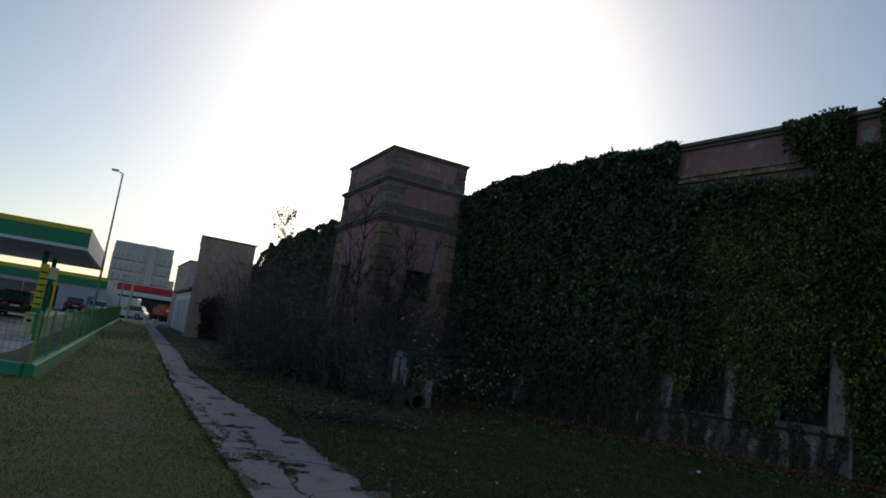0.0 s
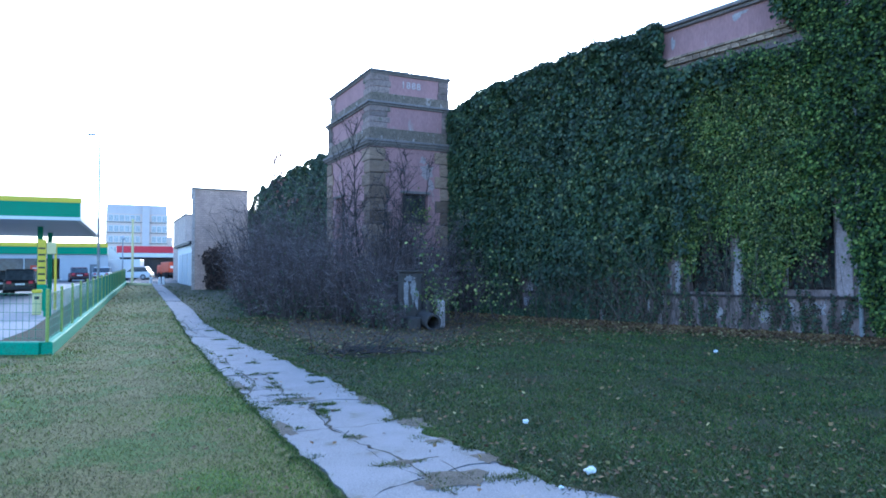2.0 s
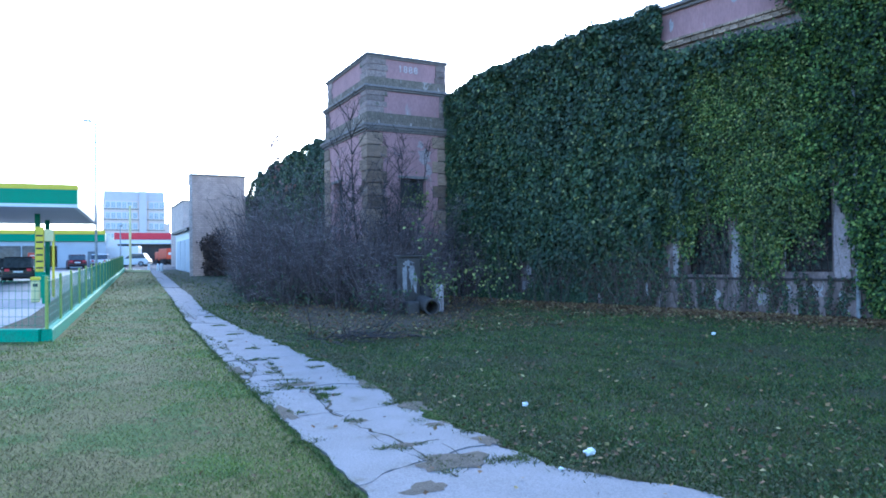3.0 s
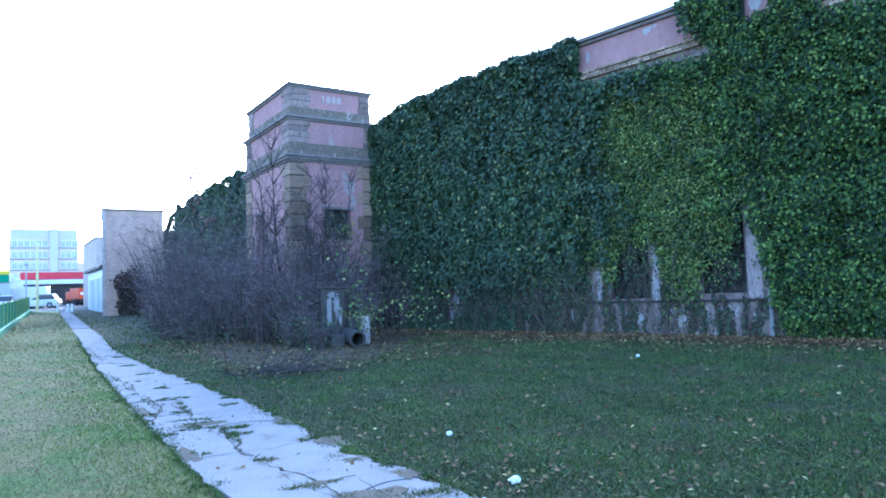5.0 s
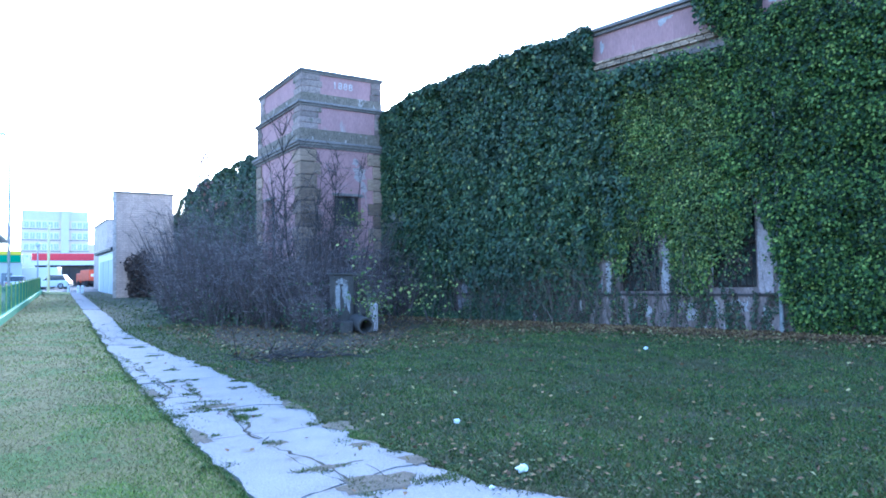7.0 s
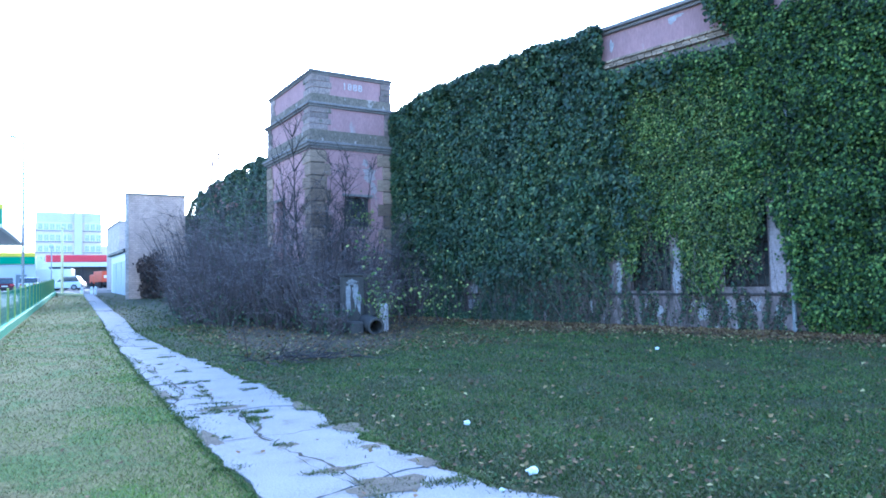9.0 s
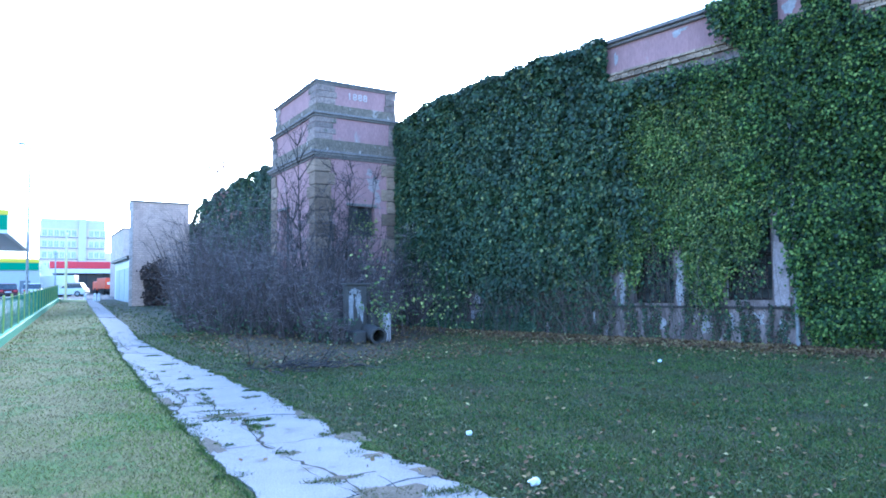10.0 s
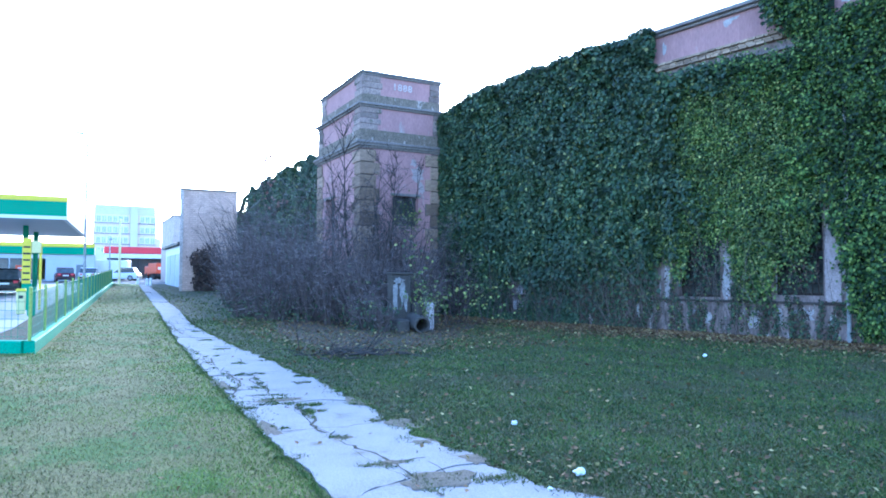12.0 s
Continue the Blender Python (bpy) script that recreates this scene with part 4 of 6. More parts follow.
def ivy_bare(s):
    """True over the peeled strips of the lower wall."""
    return ((s > 4.95) & (s < 5.8)) | ((s > 11.84) & (s < 12.14)) | ((s > 13.78) & (s < 14.18))


def ivy_top(s):
    return np.interp(s, [0, 0.8, 2.6, 6, 9, 11.7, 15, 17, 26], [9.05, 9.25, 9.6, 9.8, 9.92, 9.8, 9.85, 9.95, 9.95]) + 0.05 * np.sin(s * 2.3) + 0.04 * np.sin(s * 5.1)


def ivy_open(s, z):
    """True where the plaster below the eaves lies bare."""
    a = (s > 11.75) & (z > np.interp(s, [11.75, 14.8, 15.0, 16.4], [8.25, 8.2, 7.98, 7.92])) & (s < np.interp(z, [7.9, 8.2, 8.9, 9.7], [16.3, 16.2, 15.35, 15.2]))
    b = (s > 17.05) & (s < 17.85) & (z > 8.75)
    c = (s > 18.85) & (s < 21) & (z > np.interp(s, [18.85, 19.2, 21], [8.8, 8.3, 8.2]))
    return a | b | c


def ivy_zone(s, z):
    """0: deep old ivy, 1: thin young ivy over the windows, 2: bushy bright ivy."""
    mid = (s > 12.2 + 0.5 * np.sin(z * 1.7)) & (s < np.interp(z, [0, 4, 6.5, 8.3], [17.0, 16.7, 16.2, 15.0])) & (z < 7.6 + 0.4 * np.sin(s * 3))
    right = (~mid) & (s > 14.6)
    return np.where(mid, 1, np.where(right, 2, 0))


def build_ivy():
    rng = np.random.default_rng(21)
    ivy = thing("ivy", tuple(W_O), "dense evergreen ivy hanging in tufts over the whole wall", "ivy", kind="stuff")
    nrm = np.array(W_N)
    # near-black sheet behind the leaves: the shade in their gaps, put in as colour
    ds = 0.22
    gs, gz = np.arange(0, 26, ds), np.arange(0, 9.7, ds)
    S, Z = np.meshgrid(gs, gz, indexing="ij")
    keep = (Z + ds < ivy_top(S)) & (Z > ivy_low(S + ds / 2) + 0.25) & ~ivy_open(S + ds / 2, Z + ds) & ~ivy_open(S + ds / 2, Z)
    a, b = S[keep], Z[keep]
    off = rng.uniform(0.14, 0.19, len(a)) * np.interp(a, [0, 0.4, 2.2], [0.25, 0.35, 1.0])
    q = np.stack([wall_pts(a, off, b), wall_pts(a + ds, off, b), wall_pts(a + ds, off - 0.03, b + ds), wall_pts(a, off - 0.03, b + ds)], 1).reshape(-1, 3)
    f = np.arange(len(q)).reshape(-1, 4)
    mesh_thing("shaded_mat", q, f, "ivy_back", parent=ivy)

    def lay(p_s, p_z, n, size, mat, tilt, name, label=""):
        p = wall_pts(p_s, n * np.interp(p_s, [0, 0.4, 2.2], [0.25, 0.35, 1.0]), p_z)
        v, f = leaves(rng, p, np.broadcast_to(nrm + np.array([0, 0, 0.35]), p.shape), size, tilt, 1.2)
        o = mesh_thing(name, v, f, mat, parent=ivy)
        if label:
            o["label"] = label

    # flat layer
    n = 56000
    s, z = rng.uniform(0, 25, n), rng.uniform(0.02, 9.85, n)
    low = ivy_low(s)
    fade = np.clip(1 - (low - z) / 0.25, 0, 1) + np.clip(1 - (low - z) / 1.3, 0, 1) * 0.26
    ok = (rng.random(n) < fade) & ~ivy_open(s, z + rng.normal(0, 0.07, n)) & (z < ivy_top(s)) & (~ivy_bare(s) | (z > low))
    s, z = s[ok], z[ok]
    k = ivy_zone(s + rng.normal(0, 0.9, len(s)), z + rng.normal(0, 0.6, len(s)))
    for kk, mat, sz in ((0, "ivy", 0.15), (1, "ivy_light", 0.09), (2, "ivy_right", 0.115)):
        m = k == kk
        extra = rng.uniform(0.17, 0.24, m.sum())
        lay(s[m], z[m], extra, rng.uniform(0.7, 1.25, m.sum()) * sz, mat, 0.5, "leaf_layer", "small yellow-green leaves" if kk == 1 else "")
    # a dense second coat of small leaves over the window bays
    n = 24000
    s, z = rng.uniform(11.8, 17.2, n), rng.uniform(0.4, 8.3, n)
    low = ivy_low(s)
    fade = np.clip(1 - (low - z) / 0.5, 0, 1) + np.clip(1 - (low - z) / 1.6, 0, 1) * 0.10
    ok = (rng.random(n) < fade) & (ivy_zone(s + rng.normal(0, 0.8, n), z + rng.normal(0, 0.6, n)) == 1)
    s, z = s[ok], z[ok]
    lay(s, z, rng.uniform(0.2, 0.3, len(s)), rng.uniform(0.06, 0.105, len(s)), "ivy_light", 0.55, "leaf_layer", "small yellow-green leaves")
    # hanging tufts
    for zone, count, r0, r1, per, sz, mat in ((0, 1250, 0.24, 0.52, 60, 0.14, "ivy"), (1, 420, 0.12, 0.26, 34, 0.085, "ivy_light"), (2, 620, 0.28, 0.56, 150, 0.095, "ivy_right")):
        cs, cz = rng.uniform(0, 25, count * 9), rng.uniform(0.2, 9.75, count * 9)
        cz = np.where(rng.random(len(cz)) < 0.12, rng.uniform(9.3, 9.85, len(cz)), cz)
        ok = (cz > ivy_low(cs) + 0.25) & ~ivy_open(cs, cz + 0.15) & ~ivy_open(cs, cz - 0.15) & (ivy_zone(cs + rng.normal(0, 0.6, len(cs)), cz) == zone)
        cs, cz = cs[ok], cz[ok]
        cs, cz = cs[:count], cz[:count]
        r = rng.uniform(r0, r1, len(cs))
        m = len(cs)
        u = rng.normal(0, 0.45, (m, per))
        w = rng.normal(0, 0.5, (m, per))
        rho = np.minimum(u * u + w * w, 1.0)
        ls = (cs[:, None] + u * r[:, None]).ravel()
        lz = (cz[:, None] + w * r[:, None] * 1.1).ravel()
        dep = (0.2 + r[:, None] * (0.15 + 1.05 * (1 - rho) * (0.6 + 0.4 * np.clip(w, -1, 1)))).ravel() * rng.uniform(0.75, 1.05, m * per)
        keep = ~ivy_open(ls, lz) & (lz > ivy_low(ls + 0.6 * dep) - 0.08) & (lz > ivy_low(ls) - 0.08) & (lz < ivy_top(ls) - 0.3 * np.maximum(dep - 0.2, 0) + rng.normal(0, 0.03, len(ls)))
        lay(ls[keep], np.maximum(lz[keep], 0.03), dep[keep], rng.uniform(0.7, 1.25, keep.sum()) * sz, mat, 0.55, "tuft_layer")
    # thin remains of ivy on the lower wall
    n = 105000
    s, z = rng.uniform(0.5, 17.5, n), rng.uniform(0.05, 3.2, n)
    strand = s + 0.12 * np.sin(z * 2.3 + s * 1.9) + 0.05 * np.sin(z * 6.1)
    clump = np.sin(strand * 4.1) * np.sin(strand * 10.7 + 1) + 0.45 * np.sin(strand * 23 + 0.6) + 0.35 * np.sin(z * 3 + s * 2) - 0.12
    ok = (z < ivy_low(s) + 0.2) & (rng.random(n) < np.where(s < 11.3, 0.72, 0.34) + 0.6 * clump) & ~((s > 16.6) & (z > 1.1))
    glazed = (((s > 12.35) & (s < 13.75)) | ((s > 15.35) & (s < 16.66)) | ((s > 13.9) & (s < 14.3)) | ((s > 11.75) & (s < 12.1))) & (z > 1.1)
    ok &= ~glazed | (rng.random(n) < 0.55)
    ok &= ~ivy_bare(s) | (rng.random(n) < np.where(s < 6, 0.05, 0.22))
    s, z = s[ok], z[ok]
    half = rng.random(len(s)) < 0.5
    lay(s[half], z[half], rng.uniform(0.1, 0.18, half.sum()), rng.uniform(0.05, 0.1, half.sum()), "ivy", 0.5, "leaf_layer")
    lay(s[~half], z[~half], rng.uniform(0.1, 0.18, (~half).sum()), rng.uniform(0.045, 0.085, (~half).sum()), "bark_leaf", 0.5, "leaf_layer", "withered brown leaves")
    # dry stems hanging below the leaves
    s = rng.uniform(0.5, 17.0, 460)
    s = s[(((s < 12.3) & ((s < 5) | (s > 5.8))) | ((s > 13.8) & (s < 15.3))) | (rng.random(len(s)) < 0.3)]
    n = len(s)
    top = ivy_low(s) + rng.uniform(0.2, 1.6, n)
    p0 = wall_pts(s, rng.uniform(0.09, 0.2, n), np.full(n, 0.02))
    v, f, _ = stalks(rng, p0, np.tile([0, 0, 1.0], (n, 1)) + rng.normal(0, 0.05, (n, 3)), top, rng.uniform(0.004, 0.012, n), np.full(n, 0.003), 8, 0.16)
    back = (v - np.array(W_O)) @ np.array(W_N)
    v = v + np.maximum(0.08 - back, 0)[:, None] * np.array(W_N)
    mesh_thing("stem", v, f, "stem", parent=ivy)["label"] = "bare dry climbing stems"
    # low growth that has crept out from the foot of the wall
    n = 9000
    s = rng.uniform(0.3, 8.5, n)
    reach = np.interp(s, [0, 2, 5, 7, 8.5], [1.5, 1.5, 1.1, 0.7, 0.2])
    out = rng.uniform(0, 1, n) ** 0.7 * reach
    z = rng.uniform(0, 1, n) * np.interp(out / reach, [0, 0.6, 1.0], [1.5, 0.9, 0.15]) * (0.6 + 0.4 * np.sin(s * 5.3) * np.sin(s * 2.1 + 1)) + 0.03
    ok = (s < 4.85) | (s > 5.85) | (z < 0.3)
    lay(s[ok], z[ok] + ground_zs(27.3 - s[ok]), out[ok] + 0.15, rng.uniform(0.05, 0.11, ok.sum()), "ivy", 0.6, "leaf_layer", "dark low growth at the foot of the wall")
    n = 170
    s = rng.uniform(0.3, 8.0, n)
    p0 = wall_pts(s, rng.uniform(0.2, 1.2, n), ground_zs(27.3 - s))
    v, f, _ = stalks(rng, p0, np.tile([0, 0, 1.0], (n, 1)) + rng.normal(0, 0.12, (n, 3)), rng.uniform(0.6, 2.4, n), rng.uniform(0.006, 0.014, n), np.full(n, 0.003), 7, 0.1)
    mesh_thing("stem", v, f, "twig", parent=ivy)["label"] = "bare upright shoots before the wall"
    return ivy


M["bark_leaf"] = leaf_material("withered_leaves", [(0.0, (0.04, 0.026, 0.022)), (1.0, (0.11, 0.07, 0.055))], 0.9)
M["ivy_right"] = leaf_material("bright_ivy_leaves", [(0.0, (0.006, 0.016, 0.004)), (0.45, (0.024, 0.052, 0.01)), (0.82, (0.085, 0.14, 0.022)), (1.0, (0.2, 0.24, 0.05))], 0.62)
build_ivy()


def build_window_ivy():
    rng = np.random.default_rng(23)
    n = 160
    p = np.stack([rng.uniform(TX0 + 1.5, TX0 + 2.9, n), rng.uniform(TY0 - 0.12, TY0 + 0.05, n), rng.normal(4.35, 0.4, n)], -1)
    v, f = leaves(rng, p, np.tile([-0.2, -1.0, 0.3], (n, 1)), rng.uniform(0.08, 0.14, n), 0.5, 1.0)
    mesh_thing("ivy", v, f, "shrub_leaf", "sparse climber over the barred tower window", "ivy", "stuff")


build_window_ivy()


def build_wing_ivy():
    rng = np.random.default_rng(22)
    ivy = thing("ivy", (11.3, 33, 0), "dark ivy and climbers over the low wing", "ivy", kind="stuff")
    n = 28000
    y, z = rng.uniform(33.2, 53.3, n), rng.uniform(0.3, 8.3, n)
    topz = np.interp(y, [33, 44, 49, 51, 52, 53.5], [8.15, 8.2, 8.0, 7.5, 6.9, 6.6]) + 0.25 * np.sin(y * 2.1) * np.sin(y * 0.7)
    z = np.minimum(z, topz - rng.exponential(0.05, n))
    z[:5000] = topz[:5000] - rng.exponential(0.16, 5000)
    lump = 0.25 + 0.3 * (np.sin(y * 1.9 + z) * np.sin(z * 1.7 + y * 0.6) + 1) * 0.5 + rng.uniform(0, 0.2, n)
    p = np.stack([11.3 - lump, y, z], -1)
    v, f = leaves(rng, p, np.tile([-1.0, -0.2, 0.3], (n, 1)), rng.uniform(0.1, 0.19, n), 0.55, 1.2)
    mesh_thing("leaf_layer", v, f, "ivy", parent=ivy)
    # added dark sheet whose colour gives the depth of shade behind these leaves
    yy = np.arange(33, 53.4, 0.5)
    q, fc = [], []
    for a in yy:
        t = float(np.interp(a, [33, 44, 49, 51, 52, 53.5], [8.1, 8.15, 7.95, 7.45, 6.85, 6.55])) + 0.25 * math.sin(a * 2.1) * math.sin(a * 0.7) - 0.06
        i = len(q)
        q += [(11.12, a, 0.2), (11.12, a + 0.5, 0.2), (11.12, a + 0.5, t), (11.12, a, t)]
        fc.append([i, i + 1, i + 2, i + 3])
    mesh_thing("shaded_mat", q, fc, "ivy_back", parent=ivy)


build_wing_ivy()


# ---- bare thicket and saplings ----
def build_bush(x, y, height, spread, seed, stems=40, name="bare_bush", label="leafless tangled grey-brown shrub of a thicket", mat="twig"):
    rng = np.random.default_rng(seed)
    z = ground_z(x, y)
    bush = thing(name, (x, y, z), label, "bush", "thicket before the tower")
    n = stems
    ang = rng.uniform(0, 6.283, n)
    rr = rng.uniform(0, 0.4, n) * spread
    p0 = np.stack([x + rr * np.cos(ang), y + rr * np.sin(ang), np.full(n, z)], -1)
    d0 = np.stack([np.cos(ang) * rng.uniform(0, 0.5, n), np.sin(ang) * rng.uniform(0, 0.5, n), np.ones(n)], -1)
    v, f, line = stalks(rng, p0, d0, height * rng.uniform(0.4, 1.22, n), rng.uniform(0.012, 0.034, n), np.full(n, 0.006), 7, 0.09)
    mesh_thing("stem_growth", v, f, mat, parent=bush)
    m = n * 5
    idx, at = rng.integers(0, n, m), rng.integers(1, 7, m)
    p1 = line[idx, at]
    a1 = rng.uniform(0, 6.283, m)
    d1 = np.stack([np.cos(a1), np.sin(a1), rng.uniform(-0.3, 1.1, m)], -1)
    v1, f1, line1 = stalks(rng, p1, d1, height * rng.uniform(0.12, 0.36, m), rng.uniform(0.005, 0.011, m), np.full(m, 0.003), 5, 0.16, (0, 0, 0.04))
    m2 = n * 9
    idx, at = rng.integers(0, m, m2), rng.integers(1, 5, m2)
    p2 = line1[idx, at]
    a2 = rng.uniform(0, 6.283, m2)
    d2 = np.stack([np.cos(a2), np.sin(a2), rng.uniform(-0.6, 0.9, m2)], -1)
    v2, f2, _ = stalks(rng, p2, d2, height * rng.uniform(0.06, 0.2, m2), np.full(m2, 0.005), np.full(m2, 0.002), 4, 0.2)
    for vv in (v1, v2):
        vv[:, 2] = np.maximum(vv[:, 2], z + 0.01)
    mesh_thing("twig_growth", v1, f1, mat, parent=bush)
    mesh_thing("twig_growth", v2, f2, "twig_pale", parent=bush)
    return bush


BUSHES = [(7.4, 36.5, 3.6, 1.4), (6.5, 32.3, 3.5, 1.4), (6.0, 29.0, 3.4, 1.3), (6.9, 33.5, 4.4, 1.6), (5.8, 26.5, 3.2, 1.4), (6.9, 29.5, 4.3, 1.5), (6.0, 24.2, 2.9, 1.3),
          (7.3, 26.2, 3.9, 1.5), (7.2, 23.2, 3.1, 1.3), (8.2, 24.6, 4.0, 1.4), (8.2, 22.0, 2.7, 1.2), (9.0, 25.9, 4.2, 1.3), (9.2, 23.2, 3.2, 1.2), (8.4, 29.0, 4.6, 1.5),
          (9.4, 31.5, 5.0, 1.5), (8.6, 33.8, 4.8, 1.6), (9.4, 38.0, 4.4, 1.5), (10.0, 24.4, 3.3, 1.0), (10.2, 22.4, 2.2, 0.9), (11.2, 25.2, 2.8, 1.0), (12.3, 25.6, 2.6, 0.9),
          (9.9, 41.0, 4.4, 1.5), (10.9, 23.6, 3.0, 1.0), (11.6, 24.2, 3.4, 1.0), (12.9, 25.0, 3.2, 1.0), (13.6, 24.0, 2.4, 0.9), (8.2, 20.6, 2.0, 0.9), (9.9, 20.9, 2.2, 0.8), (8.0, 19.9, 1.2, 0.8), (10.3, 25.7, 4.4, 1.1), (11.5, 25.7, 4.3, 1.1), (12.7, 25.9, 3.8, 1.1), (10.2, 20.2, 1.5, 0.6), (8.1, 19.0, 1.0, 0.6)]
for i, (x, y, h, sp) in enumerate(BUSHES):
    build_bush(x, y, h, sp, 100 + i)
for i, (x, y, h) in enumerate(((8.05, 20.9, 3.6), (7.5, 21.8, 3.3), (8.55, 21.4, 4.2), (8.9, 22.2, 4.3), (9.5, 21.6, 3.2))):
    build_bush(x, y, h, 0.6, 150 + i, 11, label="clump of thin upright leafless shoots")


def build_sapling(x, y, height, lean, seed, radius=0.05, leafy=None, leaf_count=0, label="slender leafless sapling with dark bark", branches=16, first=0.35):
    rng = np.random.default_rng(seed)
    z = ground_z(x, y)
    tree = thing("sapling", (x, y, z), label, "tree")
    v, f, line = stalks(rng, np.array([[x, y, z - 0.05]]), np.array([[lean[0], lean[1], 1.0]]), np.array([height]), np.array([radius]), np.array([0.01]), 12, 0.05)
    mesh_thing("trunk", v, f, "bark", parent=tree, smooth=True)
    m = branches
    at = rng.integers(int(12 * first), 12, m)
    p1 = line[np.zeros(m, int), at]
    a1 = rng.uniform(0, 6.283, m)
    d1 = np.stack([np.cos(a1) * 0.8, np.sin(a1) * 0.8, rng.uniform(0.7, 1.6, m)], -1)
    l1 = height * rng.uniform(0.16, 0.34, m) * (1.25 - at / 14)
    v1, f1, ln1 = stalks(rng, p1, d1, l1, np.full(m, radius * 0.4), np.full(m, 0.005), 7, 0.1, (0, 0, 0.04))
    m2 = m * 7
    idx, at = rng.integers(0, m, m2), rng.integers(2, 7, m2)
    p2 = ln1[idx, at]
    a2 = rng.uniform(0, 6.283, m2)
    d2 = np.stack([np.cos(a2), np.sin(a2), rng.uniform(0.0, 1.5, m2)], -1)
    v2, f2, ln2 = stalks(rng, p2, d2, height * rng.uniform(0.04, 0.12, m2), np.full(m2, 0.007), np.full(m2, 0.003), 5, 0.15)
    v, f = join((v1, f1), (v2, f2))
    mesh_thing("crown", v, f, "bark", parent=tree)
    if leafy:
        p = ln2[rng.integers(0, m2, leaf_count), rng.integers(1, 5, leaf_count)] + rng.normal(0, 0.05, (leaf_count, 3))
        nr = rng.normal(0, 1, (leaf_count, 3))
        v, f = leaves(rng, p, nr, rng.uniform(0.13, 0.26, leaf_count), 0.4, 0.6)
        mesh_thing("leaf_layer", v, f, leafy, parent=tree)
    return tree


build_sapling(9.3, 24.0, 6.9, (-0.16, 0.0), 41, 0.06, branches=22)
build_sapling(9.9, 23.4, 6.0, (0.06, 0.0), 42, 0.055, branches=20)
build_sapling(9.6, 22.6, 4.6, (-0.03, 0.05), 43, 0.045)
build_sapling(8.6, 25.5, 5.4, (0.12, 0.0), 44, 0.045)
build_sapling(10.4, 23.0, 5.6, (0.14, -0.02), 45, 0.04)
build_sapling(10.4, 49.0, 7.4, (0.02, 0.0), 46, 0.08, branches=26, first=0.25)
build_sapling(10.2, 24.9, 6.3, (-0.05, 0.0), 48, 0.04, branches=20)
build_sapling(9.7, 25.9, 6.6, (-0.1, 0.0), 49, 0.045, branches=20)
build_sapling(11.0, 24.6, 5.6, (0.05, 0.0), 50, 0.035, branches=18)
build_sapling(10.75, 39.5, 7.9, (0.0, 0.0), 47, 0.07, "pale_leaf", 110, "young tree keeping a few pale reddish leaves", 22, 0.6)


def build_leafy_shrub():
    rng = np.random.default_rng(51)
    x, y = 10.9, 20.6
    sh = thing("leafy_shrub", (x, y, ground_z(x, y)), "thin shrub with yellowing green leaves", "bush")
    n = 26
    p0 = np.stack([x + rng.normal(0.3, 0.9, n), y + rng.normal(0, 0.5, n), np.full(n, 0.05)], -1)
    d0 = np.stack([rng.normal(0.05, 0.25, n), rng.normal(0, 0.25, n), np.ones(n)], -1)
    v, f, line = stalks(rng, p0, d0, rng.uniform(1.2, 3.4, n), np.full(n, 0.014), np.full(n, 0.004), 8, 0.12)
    mesh_thing("stem_growth", v, f, "twig", parent=sh)
    m = 300
    p = line[rng.integers(0, n, m), rng.integers(3, 8, m)] + rng.normal(0, 0.2, (m, 3)) * np.array([1.6, 1, 0.7])
    v, f = leaves(rng, p, np.tile([-0.4, -0.8, 0.6], (m, 1)), rng.uniform(0.06, 0.14, m), 0.5, 0.7)
    mesh_thing("leaf_layer", v, f, "shrub_leaf", parent=sh)


build_leafy_shrub()


def build_undergrowth():
    """Sprigs over the drain and dark evergreen leaves low in the thicket."""
    rng = np.random.default_rng(27)
    shrub = thing("shrub", (9.6, 18.9, 0.0), "thin yellow-green shrub leaning over the drain", "shrub")
    n = 16
    p0 = np.stack([rng.uniform(9.45, 9.75, n), rng.uniform(18.75, 18.95, n), np.zeros(n)], -1)
    v, f, line = stalks(rng, p0, np.tile([0.0, 0, 1.0], (n, 1)) + rng.normal(0, 0.22, (n, 3)), rng.uniform(0.9, 1.8, n), np.full(n, 0.009), np.full(n, 0.004), 7, 0.16)
    mesh_thing("stem_growth", v, f, "twig", parent=shrub)
    m = 150
    p = line[rng.integers(0, n, m), rng.integers(3, 7, m)] + rng.normal(0, 0.09, (m, 3))
    v, f = leaves(rng, p, np.tile([-0.3, -1.0, 0.4], (m, 1)), rng.uniform(0.05, 0.1, m), 0.6, 0.8)
    mesh_thing("leaf_layer", v, f, "shrub_leaf", parent=shrub)
    pts = []
    for x, y, h, sp in BUSHES:
        k = 210
        r = np.abs(rng.normal(0, 0.55 * sp, k))
        a = rng.uniform(0, 6.283, k)
        zz = np.minimum(rng.exponential(0.55, k) + 0.05, 0.75 * h)
        pts.append(np.stack([x + r * np.cos(a), y + r * np.sin(a), ground_z(x, y) + zz], -1))
    p = np.concatenate(pts)
    p = p[before_wall(p[:, 0], p[:, 1]) & (p[:, 0] > path_right(p[:, 1]) + 0.6)]
    v, f = leaves(rng, p, np.tile([-0.4, -1.0, 0.4], (len(p), 1)), rng.uniform(0.05, 0.1, len(p)), 0.7, 0.8)
    mesh_thing("undergrowth", v, f, "ivy", "dark evergreen leaves scattered low in the thicket", "leaves", "stuff")


